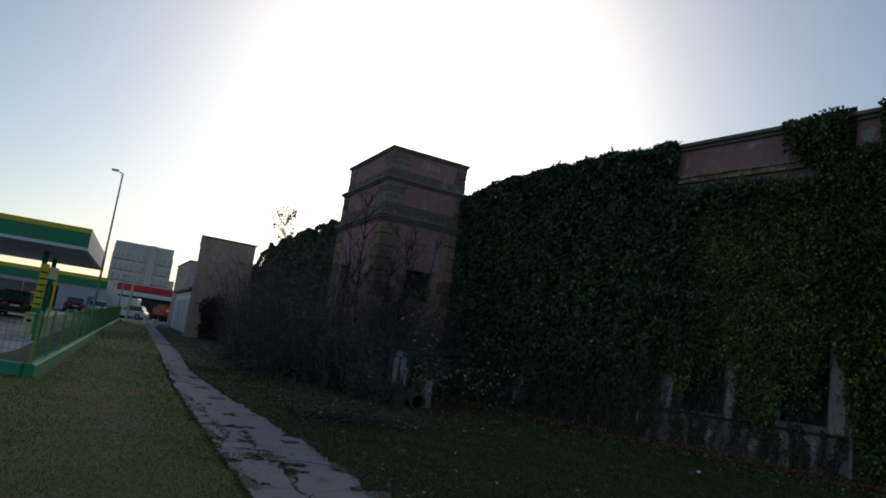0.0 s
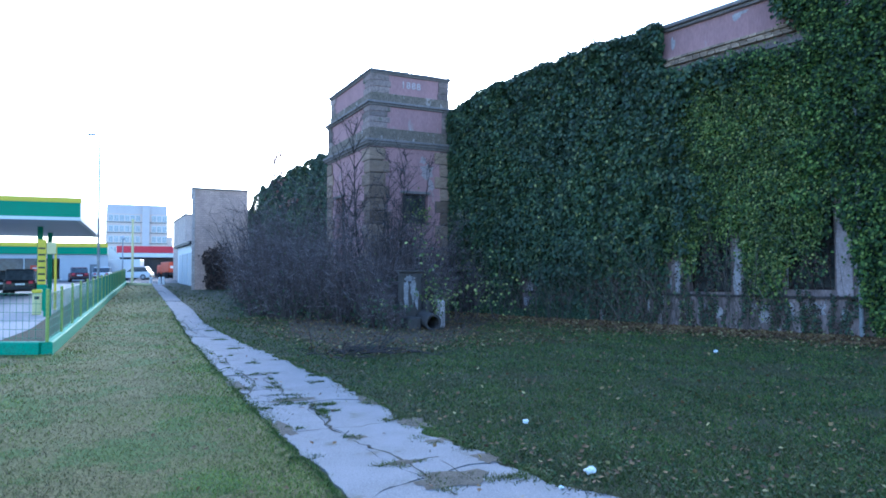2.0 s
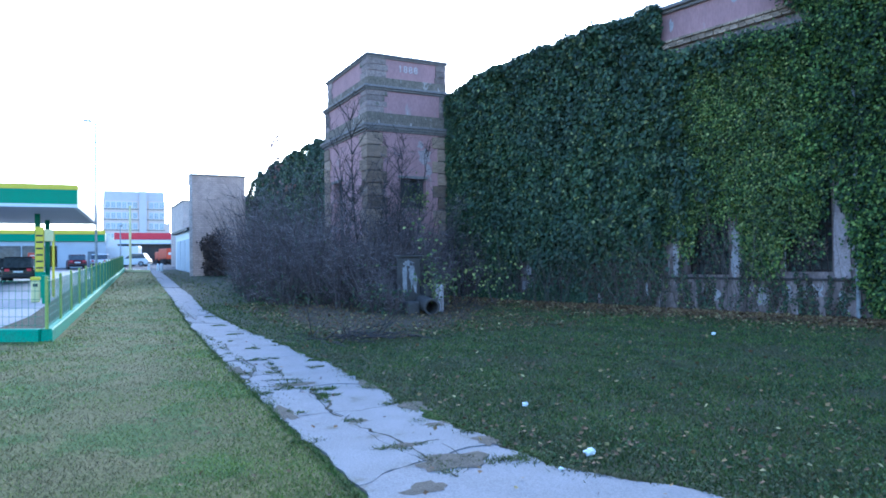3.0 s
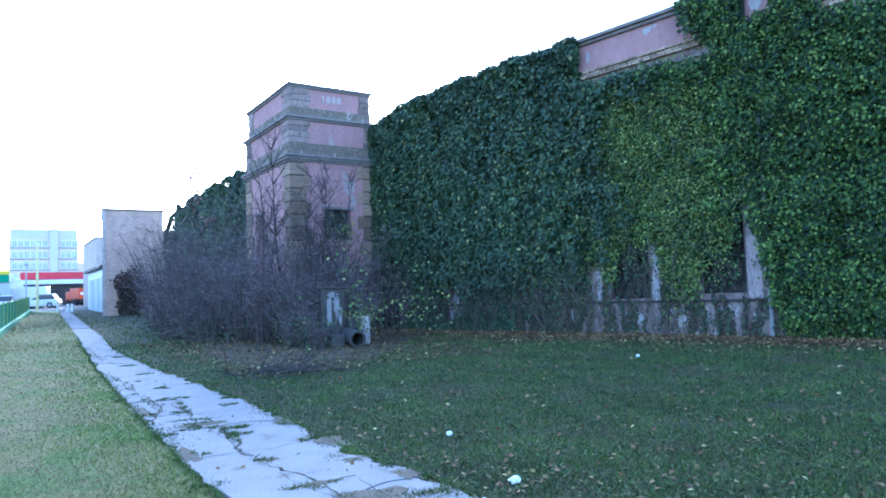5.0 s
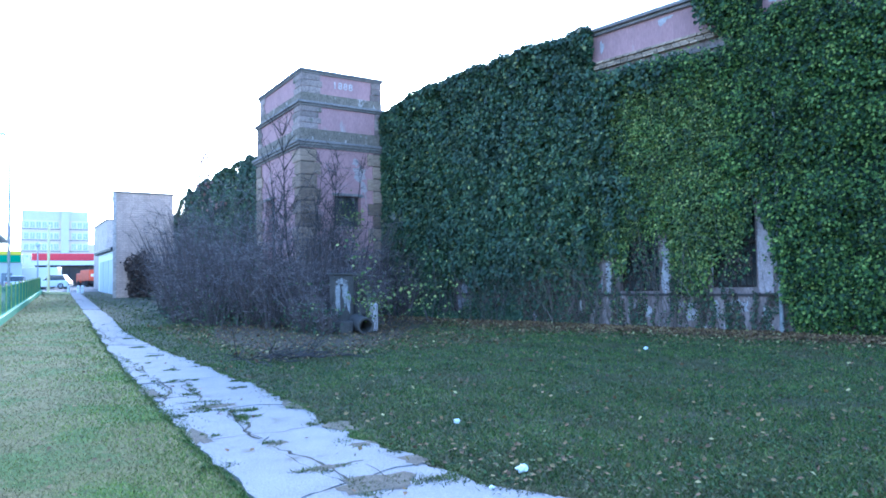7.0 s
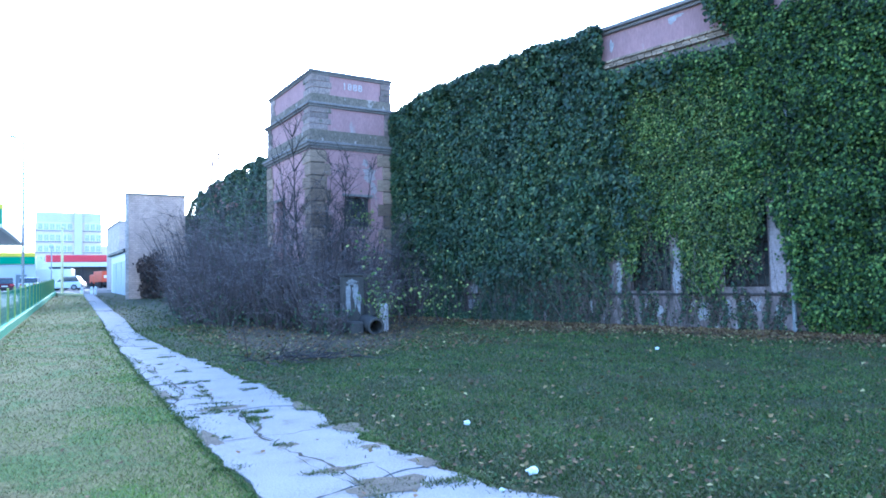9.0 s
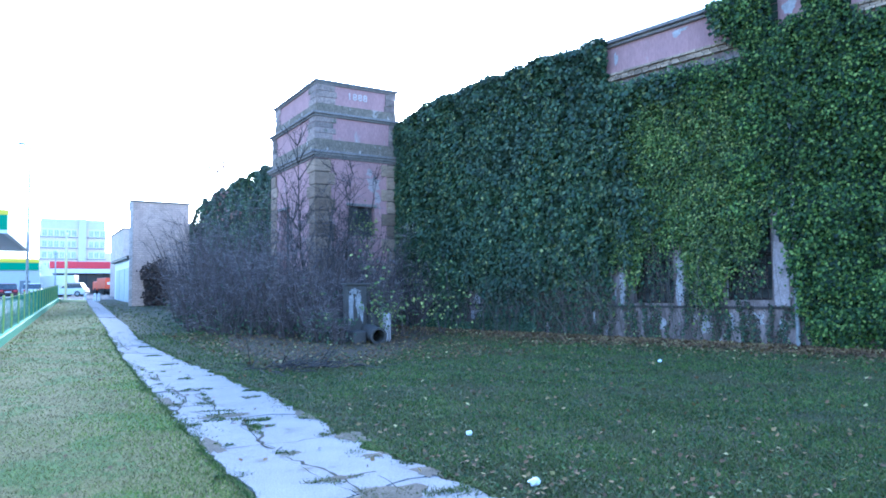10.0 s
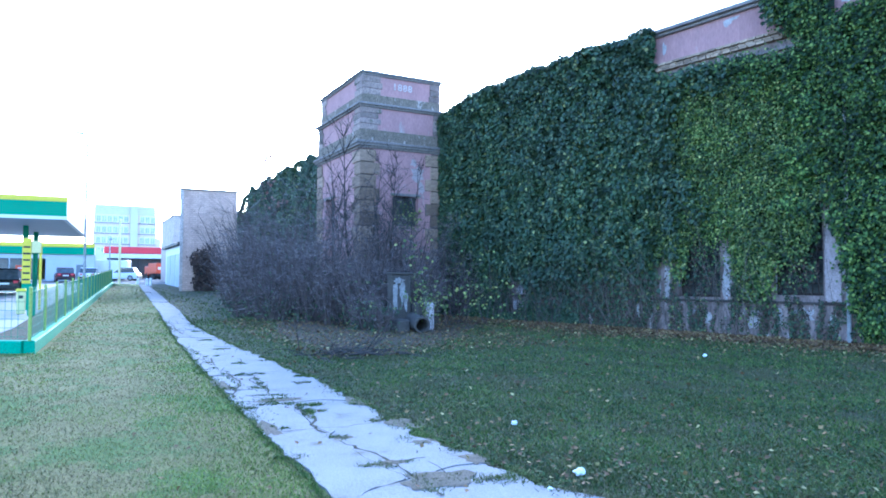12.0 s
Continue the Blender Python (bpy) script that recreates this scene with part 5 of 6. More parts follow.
def build_withered_climber():
    rng = np.random.default_rng(52)
    c = thing("withered_climber", (8.2, 53.3, 0.7), "dead brown climber clinging to the brick wall", "climber")
    n = 130
    p0 = np.stack([rng.uniform(7.8, 9.6, n), rng.uniform(53.1, 53.45, n), np.full(n, 0.72)], -1)
    v, f, line = stalks(rng, p0, np.stack([rng.normal(0, 0.08, n), np.zeros(n), np.ones(n)], -1), np.interp(p0[:, 0], [7.8, 8.1, 8.45, 8.75, 9.1, 9.6], [2.3, 2.9, 3.5, 2.7, 2.5, 2.3]) * rng.uniform(0.75, 1.0, n), np.full(n, 0.04), np.full(n, 0.012), 7, 0.05)
    v[:, 1] = np.minimum(v[:, 1], 53.58)
    mesh_thing("stem_growth", v, f, "bark", parent=c)
    m = 4200
    p = line[rng.integers(0, n, m), rng.integers(0, 7, m)] + rng.normal(0, 0.12, (m, 3))
    p[:, 1] = np.minimum(p[:, 1], 53.5)
    v, f = leaves(rng, p, np.tile([0.0, -1.0, 0.2], (m, 1)), rng.uniform(0.12, 0.26, m), 0.5, 1.0)
    mesh_thing("leaf_layer", v, f, "bark_leaf", parent=c)


build_withered_climber()


# ---- lawn ----
def on_path(x, y, grow=0.0):
    return (x > path_left(y) - grow) & (x < path_right(y) + grow)


def before_wall(x, y):
    return (x - W_O.x) * W_N.x + (y - W_O.y) * W_N.y > 0.15


build_undergrowth()


def build_verge():
    q, fc = [], []
    for y in np.arange(-8.0, 66.0, 0.5):
        xl = float(np.interp(y, [17.3, 69], [-0.85, 2.98]))
        i = len(q)
        xr = float(path_left(y)) + 0.06
        q += [(xl, y, ground_z(0, y) + 0.006), ((xl + xr) / 2, y, ground_z(0, y) + 0.012), (xr, y, ground_z(0, y) + 0.002)]
        if i:
            fc += [[i - 3, i - 2, i + 1, i], [i - 2, i - 1, i + 2, i + 1]]
    # corner of turf in front of the return fence
    for k, y in enumerate(np.arange(-8.0, 22.6, 0.5)):
        i = len(q)
        xr = float(np.interp(y, [17.2, 22.6], [-0.85, -9.7]))
        q += [(-12.5, y, ground_z(0, y) + 0.006), (xr, y, ground_z(0, y) + 0.006)]
        if k:
            fc.append([i - 2, i - 1, i + 1, i])
    mesh_thing("verge", q, fc, "verge_soil", "verge of dry yellowed turf beside the fence", "verge", "structure", smooth=True)


M["verge_soil"] = material("dry_turf", (0.095, 0.102, 0.02), 0.95, second=(0.155, 0.125, 0.045), scale=1.1, fine=28.0, bump=0.8, third=(0.062, 0.1, 0.012), third_scale=0.8, third_at=0.5, bump_dist=0.03, fine_amount=0.5)
build_verge()


M["verge_grass"] = leaf_material("verge_grass_blades", [(0.0, (0.06, 0.12, 0.016)), (0.5, (0.14, 0.205, 0.024)), (1.0, (0.28, 0.29, 0.06))], 0.85)
M["weed_leaf"] = leaf_material("weed_leaves", [(0.0, (0.014, 0.03, 0.008)), (0.6, (0.04, 0.072, 0.018)), (1.0, (0.1, 0.13, 0.04))], 0.8, (0.07, 0.062, 0.03), 0.8, 0.52, 0.6)
M["thatch"] = leaf_material("dead_thatch", [(0.0, (0.05, 0.04, 0.025)), (0.6, (0.13, 0.1, 0.06)), (1.0, (0.26, 0.2, 0.12))], 0.9)
# grown-over stretches of the long crack: ends, blades, spread
CRACK_GRASS = [((2.2, 16.1), (2.07, 10.4), 300, 0.03), ((2.06, 9.44), (2.5, 9.25), 150, 0.035), ((2.45, 8.6), (2.3, 7.6), 240, 0.04), ((2.2, 6.6), (2.3, 6.45), 130, 0.04),
               ((2.0, 5.45), (2.3, 5.4), 120, 0.03), ((2.35, 5.0), (2.3, 4.5), 320, 0.06), ((2.49, 11.2), (2.3, 9.7), 220, 0.025)]


def build_lawn():
    rng = np.random.default_rng(61)

    def blades(n, name, mat, label, side, rmax, rmin=2.6):
        az = np.radians(rng.uniform(-14, 72, n))
        r = np.exp(rng.uniform(np.log(rmin), np.log(rmax), n))
        x, y = r * np.sin(az), r * np.cos(az)
        ok = ~on_path(x, y, -0.01) & before_wall(x, y) & (y < 66)
        fence = np.interp(y, [17.7, 69], [-0.7, 2.9])
        ok &= ~((y > 17.2) & (x < fence))
        ok &= ~((x > np.interp(y, [21, 24, 36, 47, 60], [5.8, 6.2, 7.4, 8.6, 9.0])) & (y > 21.5))
        bare = (y > 15.0) & (x > np.interp(y, [14.5, 17, 20, 23], [4.9, 4.7, 4.9, 5.6]) + 0.3) & (x < np.interp(y, [15, 18, 21, 24], [8.0, 10.5, 13.2, 13.5]) - 0.2)
        ok &= ~bare | (rng.random(n) < 0.25)
        foot = (x - W_O.x) * W_N.x + (y - W_O.y) * W_N.y
        ok &= (foot > 1.5) | (rng.random(n) < 0.3)
        if side < 0:
            ok &= x < path_left(y) + 0.1
            edge = np.exp(-np.maximum(path_left(y) - x, 0) / 0.9)
            tuft = np.sin(x * 1.1 + 0.7 * y) * np.sin(0.9 * y - x * 0.7 + 1) + 0.7 * np.sin(2.9 * x + 0.8 * y) * np.sin(2.3 * y + 1.4 * x)
            green = np.clip(0.12 + 0.7 * tuft + 0.7 * edge, 0.06, 0.95)
            ok &= rng.random(n) < (green if mat == "verge_grass" else 1.05 - 0.8 * green)
        elif name == "grass":
            tuft = np.sin(x * 2.1 + 1.3 * y) * np.sin(1.7 * y - x * 1.1) + 0.6 * np.sin(5.3 * x + y) * np.sin(4.1 * y + 2.0 * x)
            ok &= x > path_left(y)
            ok &= (x < path_right(y)) | (rng.random(n) < 1.0 - 0.4 * np.clip(tuft - 0.2, 0, 1) - 0.4 * np.exp(-np.maximum(x - path_right(y), 0) / 0.7))
        patch = np.sin(x * 1.3 + 0.7 * y) * np.sin(0.9 * y - x * 0.6) + 0.5 * np.sin(3.1 * x) * np.sin(2.7 * y)
        ok &= rng.random(n) < 0.88 + 0.12 * patch
        x, y, r = x[ok], y[ok], r[ok]
        m = len(x)
        h = rng.uniform(0.008, 0.022, m) + 0.0008 * r
        wd = 0.0024 + 0.0006 * r
        a = rng.uniform(0, 6.283, m)
        lean = rng.normal(0, 1.1, (m, 2)) * h[:, None]
        z = ground_zs(y) - 0.004
        p = np.stack([x, y, z], -1)
        side_v = np.stack([np.cos(a) * wd, np.sin(a) * wd, np.zeros(m)], -1)
        tip = p + np.stack([lean[:, 0], lean[:, 1], h + 0.015], -1)
        v = np.stack([p - side_v, p + side_v, tip], 1).reshape(-1, 3)
        mesh_thing(name, v, np.arange(3 * m).reshape(-1, 3), mat, label, "grass", "stuff")

    blades(400000, "grass", "grass", "short mown green lawn", 0, 26)
    blades(260000, "grass", "verge_grass", "fresh green patches of grass on the verge", -1, 30)
    blades(210000, "dry_grass", "dry_grass", "short yellowed grass on the verge", -1, 30)
    blades(26000, "dry_grass", "thatch", "dry thatch between the green blades", 0, 20)
    # small broad-leaved weeds in clumps between the blades
    c = 2600
    az, r = np.radians(rng.uniform(8, 70, c)), np.exp(rng.uniform(np.log(3.2), np.log(18), c))
    k = 12
    wide = 0.05 + 0.006 * r
    x = (r * np.sin(az))[:, None] + rng.normal(0, 1, (c, k)) * wide[:, None]
    y = (r * np.cos(az))[:, None] + rng.normal(0, 1, (c, k)) * wide[:, None]
    x, y = x.ravel(), y.ravel()
    ok = (x > path_right(y) - 0.06) & before_wall(x, y)
    x, y = x[ok], y[ok]
    p = np.stack([x, y, ground_zs(y) + rng.uniform(0.012, 0.035, len(x))], -1)
    v, f = leaves(rng, p, np.tile([0, -0.2, 1.0], (len(x), 1)), rng.uniform(0.014, 0.028, len(x)) + 0.001 * np.hypot(x, y), 0.45, 0.0, 0.95)
    mesh_thing("weeds", v, f, "weed_leaf", "small dark broad-leaved weeds in the lawn", "weeds", "stuff")
    # round the camera's own place
    n = 60000
    x, y = rng.uniform(-7, 9, n), rng.uniform(-9, 3.5, n)
    ok = ~on_path(x, y, -0.01)
    x, y = x[ok], y[ok]
    m = len(x)
    p = np.stack([x, y, np.full(m, -0.015)], -1)
    sv = np.stack([rng.normal(0, 0.006, m), rng.normal(0, 0.006, m), np.zeros(m)], -1)
    tip = p + np.stack([rng.normal(0, 0.04, m), rng.normal(0, 0.04, m), rng.uniform(0.03, 0.06, m)], -1)
    v = np.stack([p - sv, p + sv, tip], 1).reshape(-1, 3)
    mesh_thing("grass", v, np.arange(3 * m).reshape(-1, 3), "grass", "short green grass beside the footpath", "grass", "stuff")
    blades(60000, "grass", "grass", "short grass beside the far path", 0, 62, 24)
    blades(50000, "dry_grass", "dry_grass", "pale grass of the far verge", -1, 66, 26)
    blades(40000, "grass", "verge_grass", "green grass of the far verge", -1, 66, 26)
    # tufts in the joints and along the broken edges of the path
    spots = [(2.43, 7.93, 0.16), (2.28, 6.56, 0.09), (2.9, 5.98, 0.2), (2.23, 5.4, 0.12), (3.1, 7.13, 0.12), (2.86, 16.1, 0.12), (2.48, 11.6, 0.14), (2.34, 10.0, 0.12), (2.39, 8.95, 0.22),
             (2.1, 12.6, 0.12), (2.49, 4.78, 0.22), (2.2, 8.7, 0.14), (2.62, 8.5, 0.12), (1.75, 7.2, 0.1), (3.05, 10.2, 0.12), (2.7, 13.2, 0.12), (2.4, 14.6, 0.1), (2.9, 18.5, 0.12), (3.0, 21, 0.12)]
    xs, ys = [], []
    spots += [(3.05, 5.5, 0.16), (3.1, 6.3, 0.14), (3.2, 7.3, 0.18), (3.22, 8.3, 0.16), (3.2, 9.3, 0.14), (3.25, 11.0, 0.16), (3.0, 4.6, 0.2), (3.3, 13.5, 0.16), (1.75, 8.6, 0.12), (1.8, 10.2, 0.12), (1.9, 12.2, 0.14), (1.65, 6.0, 0.1)]
    for x, y, r in spots:
        for _ in range(5):
            k = int(rng.uniform(150, 600) * r)
            ox, oy = rng.normal(0, r * 0.75), rng.normal(0, r * 0.5)
            rr = r * rng.uniform(0.12, 0.42)
            xs.append(x + ox + rng.normal(0, rr, k))
            ys.append(y + oy + rng.normal(0, rr, k))
    for a, b, k, wd in CRACK_GRASS:
        t = rng.uniform(0, 1, k)
        t = np.clip(t + 0.06 * np.sin(t * 21), 0, 1)
        xs.append(a[0] + (b[0] - a[0]) * t + rng.normal(0, wd, k))
        ys.append(a[1] + (b[1] - a[1]) * t + rng.normal(0, wd, k))
    for fn, sgn in ((path_left, 1), (path_right, -1)):
        yy = np.exp(rng.uniform(np.log(3.5), np.log(30), 5200))
        xs.append(fn(yy) + sgn * rng.exponential(0.035, len(yy)) * (1 + np.sin(yy * 2.3 + sgn) + np.sin(yy * 0.9)) - sgn * 0.03)
        ys.append(yy)
    x, y = np.concatenate(xs), np.concatenate(ys)
    m = len(x)
    r = np.hypot(x, y)
    h = rng.uniform(0.01, 0.034, m)
    a = rng.uniform(0, 6.283, m)
    wd = 0.0025 + 0.0006 * r
    p = np.stack([x, y, ground_zs(y) + 0.018], -1)
    sv = np.stack([np.cos(a) * wd, np.sin(a) * wd, np.zeros(m)], -1)
    tip = p + np.stack([rng.normal(0, 0.03, m), rng.normal(0, 0.03, m), h], -1)
    v = np.stack([p - sv, p + sv, tip], 1).reshape(-1, 3)
    mesh_thing("joint_grass", v, np.arange(3 * m).reshape(-1, 3), "grass", "grass and moss growing in the cracks of the path", "grass", "stuff")


build_lawn()


def build_litter():
    rng = np.random.default_rng(71)
    # bare leafy soil under the thicket and along the foot of the wall
    q, fc = [], []
    edge = [(0.3, 2.0), (3, 2.4), (6, 2.2), (9, 2.0), (12, 1.6), (15, 1.4), (18, 1.2), (21, 1.1), (25, 1.1)]
    for s in np.arange(0.0, 25.0, 0.25):
        wd = float(np.interp(s, [e[0] for e in edge], [e[1] for e in edge])) * (1 + 0.2 * math.sin(s * 5) * math.sin(s * 1.7))
        i = len(q)
        q += [tuple(wall_pts(s, 0.08, 0.012 + ground_z(0, 27.3 - s))), tuple(wall_pts(s, wd, 0.004 + ground_z(0, 27.3 - s)))]
        if i:
            fc.append([i - 2, i - 1, i + 1, i])
    mesh_thing("bare_soil", q, fc, "litter", "dark bare soil with fallen leaves", "soil", "structure")
    q, fc = [], []
    ys = np.arange(13.0, 47.0, 0.4)
    for y in ys:
        xl = float(np.interp(y, [13, 14.5, 17, 20, 23, 36, 47], [5.6, 4.9, 4.7, 4.9, 5.6, 6.6, 8.0])) + 0.25 * math.sin(y * 3.1) * math.sin(y * 1.3)
        xr = float(np.interp(y, [13, 15, 18, 21, 24, 47], [5.7, 8.0, 10.5, 13.2, 13.5, 11.2])) + 0.3 * math.sin(y * 2.3)
        i = len(q)
        q += [(xl, y, ground_z(0, y) + 0.006), (xr, y, ground_z(0, y) + 0.006)]
        if i:
            fc.append([i - 2, i - 1, i + 1, i])
    mesh_thing("bare_soil", q, fc, "litter", "dark bare soil under the thicket", "soil", "structure")
    xs, ys = [], []
    s = rng.uniform(0, 25, 30000)
    n = rng.exponential(0.5, len(s)) * np.interp(s, [0, 2, 11, 14, 25], [1.5, 2.5, 2.4, 1.7, 1.5]) + 0.1
    p = wall_pts(s, n, 0)
    xs.append(p[:, 0]), ys.append(p[:, 1])
    xs.append(rng.uniform(4.2, 11, 4200)), ys.append(rng.uniform(13, 25, 4200))
    k = 1500
    az, r = np.radians(rng.uniform(2, 66, k)), np.exp(rng.uniform(np.log(3.4), np.log(16), k))
    xs.append(r * np.sin(az)), ys.append(r * np.cos(az))
    x, y = np.concatenate(xs), np.concatenate(ys)
    ok = before_wall(x, y) & ((x > path_left(y)) | (rng.random(len(x)) < 0.12)) & (~on_path(x, y) | (rng.random(len(x)) < 0.1)) & ~((y < 19.5) & (x > 4) & (y < 13 + (x - 4.3) * 0.25) & (x < 9) & (rng.random(len(x)) < 0.2))
    x, y = x[ok], y[ok]
    m = len(x)
    p = np.stack([x, y, ground_zs(y) + rng.uniform(0.02, 0.05, m)], -1)
    v, f = leaves(rng, p, np.tile([0, 0, 1.0], (m, 1)), np.minimum(rng.uniform(0.045, 0.1, m), 0.022 + 0.0055 * np.hypot(x, y)), 0.4, 0.0)
    v[:, 2] = np.maximum(v[:, 2], ground_zs(v[:, 1]) + 0.012)
    mesh_thing("fallen_leaves", v, f, "dead_leaf", "brown and yellow fallen leaves scattered over the lawn", "leaves", "stuff")
    for x, y, r in ((3.56, 4.36, 0.045), (4.19, 6.22, 0.035), (11.56, 9.92, 0.045), (3.1, 4.15, 0.02)):
        bm = bmesh.new()
        bmesh.ops.create_icosphere(bm, subdivisions=2, radius=r)
        for vv in bm.verts:
            vv.co *= 1 + random.uniform(-0.3, 0.3)
            vv.co.z *= 0.7
            vv.co += Vector((x, y, r * 0.6 + 0.02))
        o = part("paper_scrap", bm, "paper")
        tagged(o, "crumpled white paper scrap lying on the grass", "litter", "paper scraps")
    # a heap of cut branches on the grass
    c = thing("brush_pile", (4.9, 13.6, 0), "low heap of cut dead branches on the lawn", "branches")
    n = 70
    p0 = np.stack([4.9 + rng.normal(0, 0.5, n), 13.6 + rng.normal(0, 0.35, n), rng.uniform(0.02, 0.12, n)], -1)
    d0 = np.stack([rng.normal(0.5, 0.8, n), rng.normal(-0.3, 0.5, n), rng.uniform(0, 0.35, n)], -1)
    v, f, ln = stalks(rng, p0, d0, rng.uniform(0.5, 1.3, n), np.full(n, 0.014), np.full(n, 0.004), 6, 0.15, (0, 0, -0.06))
    v[:, 2] = np.maximum(v[:, 2], 0.012)
    mesh_thing("branch_tangle", v, f, "bark", parent=c)


build_litter()


# ---- concrete chamber with a drain pipe, before the tower ----
def build_drain():
    d = thing("drain_chamber", (8.95, 19.4, 0.03), "broken whitewashed concrete chamber with an open drain pipe", "drain")
    part("slab", boxes((8.58, 9.28, 19.4, 19.75, -0.1, 1.78), bevel=0.04), "old_concrete", d)
    part("lintel", boxes((8.54, 9.34, 19.36, 19.78, 1.78, 1.85), bevel=0.02), "old_concrete", d)
    r = random.Random(14)
    for cx, cz, w, h in ((8.72, 1.1, 0.09, 0.5), (8.95, 1.25, 0.11, 0.4), (9.08, 0.95, 0.07, 0.35), (8.85, 1.6, 0.2, 0.1)):
        bm = bmesh.new()
        vs = []
        for k in range(16):
            an, q = 6.2832 * k / 16, 1 + r.uniform(-0.4, 0.25)
            vs.append(bm.verts.new((cx + w * q * math.cos(an), 19.393, cz + h * q * math.sin(an))))
        f = bm.faces.new(vs)
        g = bmesh.ops.extrude_face_region(bm, geom=[f])
        bmesh.ops.translate(bm, vec=(0, 0.012, 0), verts=[v for v in g["geom"] if isinstance(v, bmesh.types.BMVert)])
        bmesh.ops.recalc_face_normals(bm, faces=bm.faces)
        part("whitewash_flake", bm, "whitewash", d, "flaking white wash")
    part("base", boxes((8.5, 8.95, 18.75, 19.38, -0.1, 0.4), bevel=0.05), "old_concrete", d)
    part("side_block", boxes((9.66, 9.92, 19.0, 19.5, -0.1, 0.9), bevel=0.06), "undercoat", d, "pale broken concrete block")
    part("top_block", boxes((9.3, 9.6, 19.1, 19.5, 0.5, 0.9), bevel=0.05), "old_concrete", d)
    bm = bmesh.new()
    a, b = Vector((9.12, 18.3, 0.25)), Vector((9.3, 19.4, 0.34))
    q = (b - a).to_track_quat("Z", "Y").to_matrix().to_4x4()
    r_out, r_in, n = 0.25, 0.195, 20
    rings = []
    for rr, z in ((r_in, 0.9), (r_in, 0.0), (r_out, 0.0), (r_out, 1.1)):
        rings.append([bm.verts.new(Matrix.Translation(a) @ q @ Vector((rr * math.cos(6.2832 * k / n), rr * math.sin(6.2832 * k / n), z))) for k in range(n)])
    for r0, r1 in zip(rings[:-1], rings[1:]):
        for k in range(n):
            bm.faces.new((r0[k], r0[(k + 1) % n], r1[(k + 1) % n], r1[k]))
    bm.faces.new(rings[0])
    bmesh.ops.recalc_face_normals(bm, faces=bm.faces)
    part("pipe", bm, "old_concrete", d, "grey concrete drain pipe")


M["old_concrete"] = material("dark_old_concrete", (0.085, 0.072, 0.066), 0.95, second=(0.045, 0.04, 0.036), scale=4.0, fine=30.0, bump=0.5)
M["whitewash"] = material("flaking_whitewash", (0.38, 0.355, 0.36), 0.9, second=(0.15, 0.135, 0.135), scale=6.0, fine=30.0, bump=0.3)
build_drain()


# ---- filling station behind the fence ----
def build_forecourt():
    q, fc = [], []
    for y in np.arange(21.0, 96.1, 1.5):
        xr = float(np.interp(y, [21, 24, 30, 44, 60, 80, 96], [-2.2, -1.75, -1.45, -0.7, 0.6, 2.0, 3.0]))
        i = len(q)
        q += [(-60, y, ground_z(0, y) + 0.006), (xr, y, ground_z(0, y) + 0.006)]
        if i:
            fc.append([i - 2, i - 1, i + 1, i])
    mesh_thing("forecourt", q, fc, "forecourt", "pale worn concrete forecourt of the filling station", "pavement", "structure")
    q, fc = [], []
    for x in (-40.0, 2.6, 4.4, 9.0, 40.0):
        i = len(q)
        q += [(x, 70.0 if x > 2 else 84.0, ground_z(0, 70 if x > 2 else 84) + 0.012), (x, 99.0, ground_z(0, 99) + 0.012)]
        if i:
            fc.append([i - 2, i, i + 1, i - 1])
    mesh_thing("road", q, fc, "asphalt", "grey asphalt street before the store", "road", "structure")


M["forecourt"] = material("worn_forecourt_concrete", (0.27, 0.275, 0.285), 0.75, second=(0.2, 0.205, 0.215), scale=0.35, fine=12.0, bump=0.15, fine_amount=0.15)
build_forecourt()


def build_canopy():
    m = pose(-0.6, 40, 0, 0, 0, -3.9)
    c = thing("station_canopy", (-5, 46, 0.5), "flat filling-station canopy with green and yellow fascia", "canopy")
    part("fascia", boxes((-16, 0, 0, 0.2, 4.84, 5.6), m=m), "green_paint", c, "glossy green fascia")
    part("side_fascia", boxes((-0.2, 0, 0.2, 17, 4.84, 5.86), (-16, -0.2, 16.8, 17, 4.84, 5.6), m=m), "white_paint", c, "white side fascia")
    part("top_stripe", boxes((-16, 0.03, -0.03, 0.197, 5.6, 5.86), m=m), "yellow_paint", c, "yellow stripe along the top")
    part("lower_trim", boxes((-16, 0.02, -0.02, 0.2, 4.68, 4.84), (-0.2, 0.02, 0.2, 17, 4.68, 4.84), m=m), "white_paint", c, "white lower edge strip")
    part("soffit", boxes((-16, -0.2, 0.2, 16.8, 4.7, 4.82), m=m), "pale_grey", c, "pale grey metal soffit")
    part("deck", boxes((-16, -0.2, 0.2, 16.8, 5.3, 5.4), m=m), "steel", c)
    for x, y in ((-2.72, 46), (-2.48, 52), (-9.0, 46), (-8.8, 52)):
        part("column", boxes((x - 0.14, x + 0.14, y - 0.14, y + 0.14, ground_z(0, y) - 0.05, 4.7), bevel=0.02), "green_paint", c, "green square column")


build_canopy()


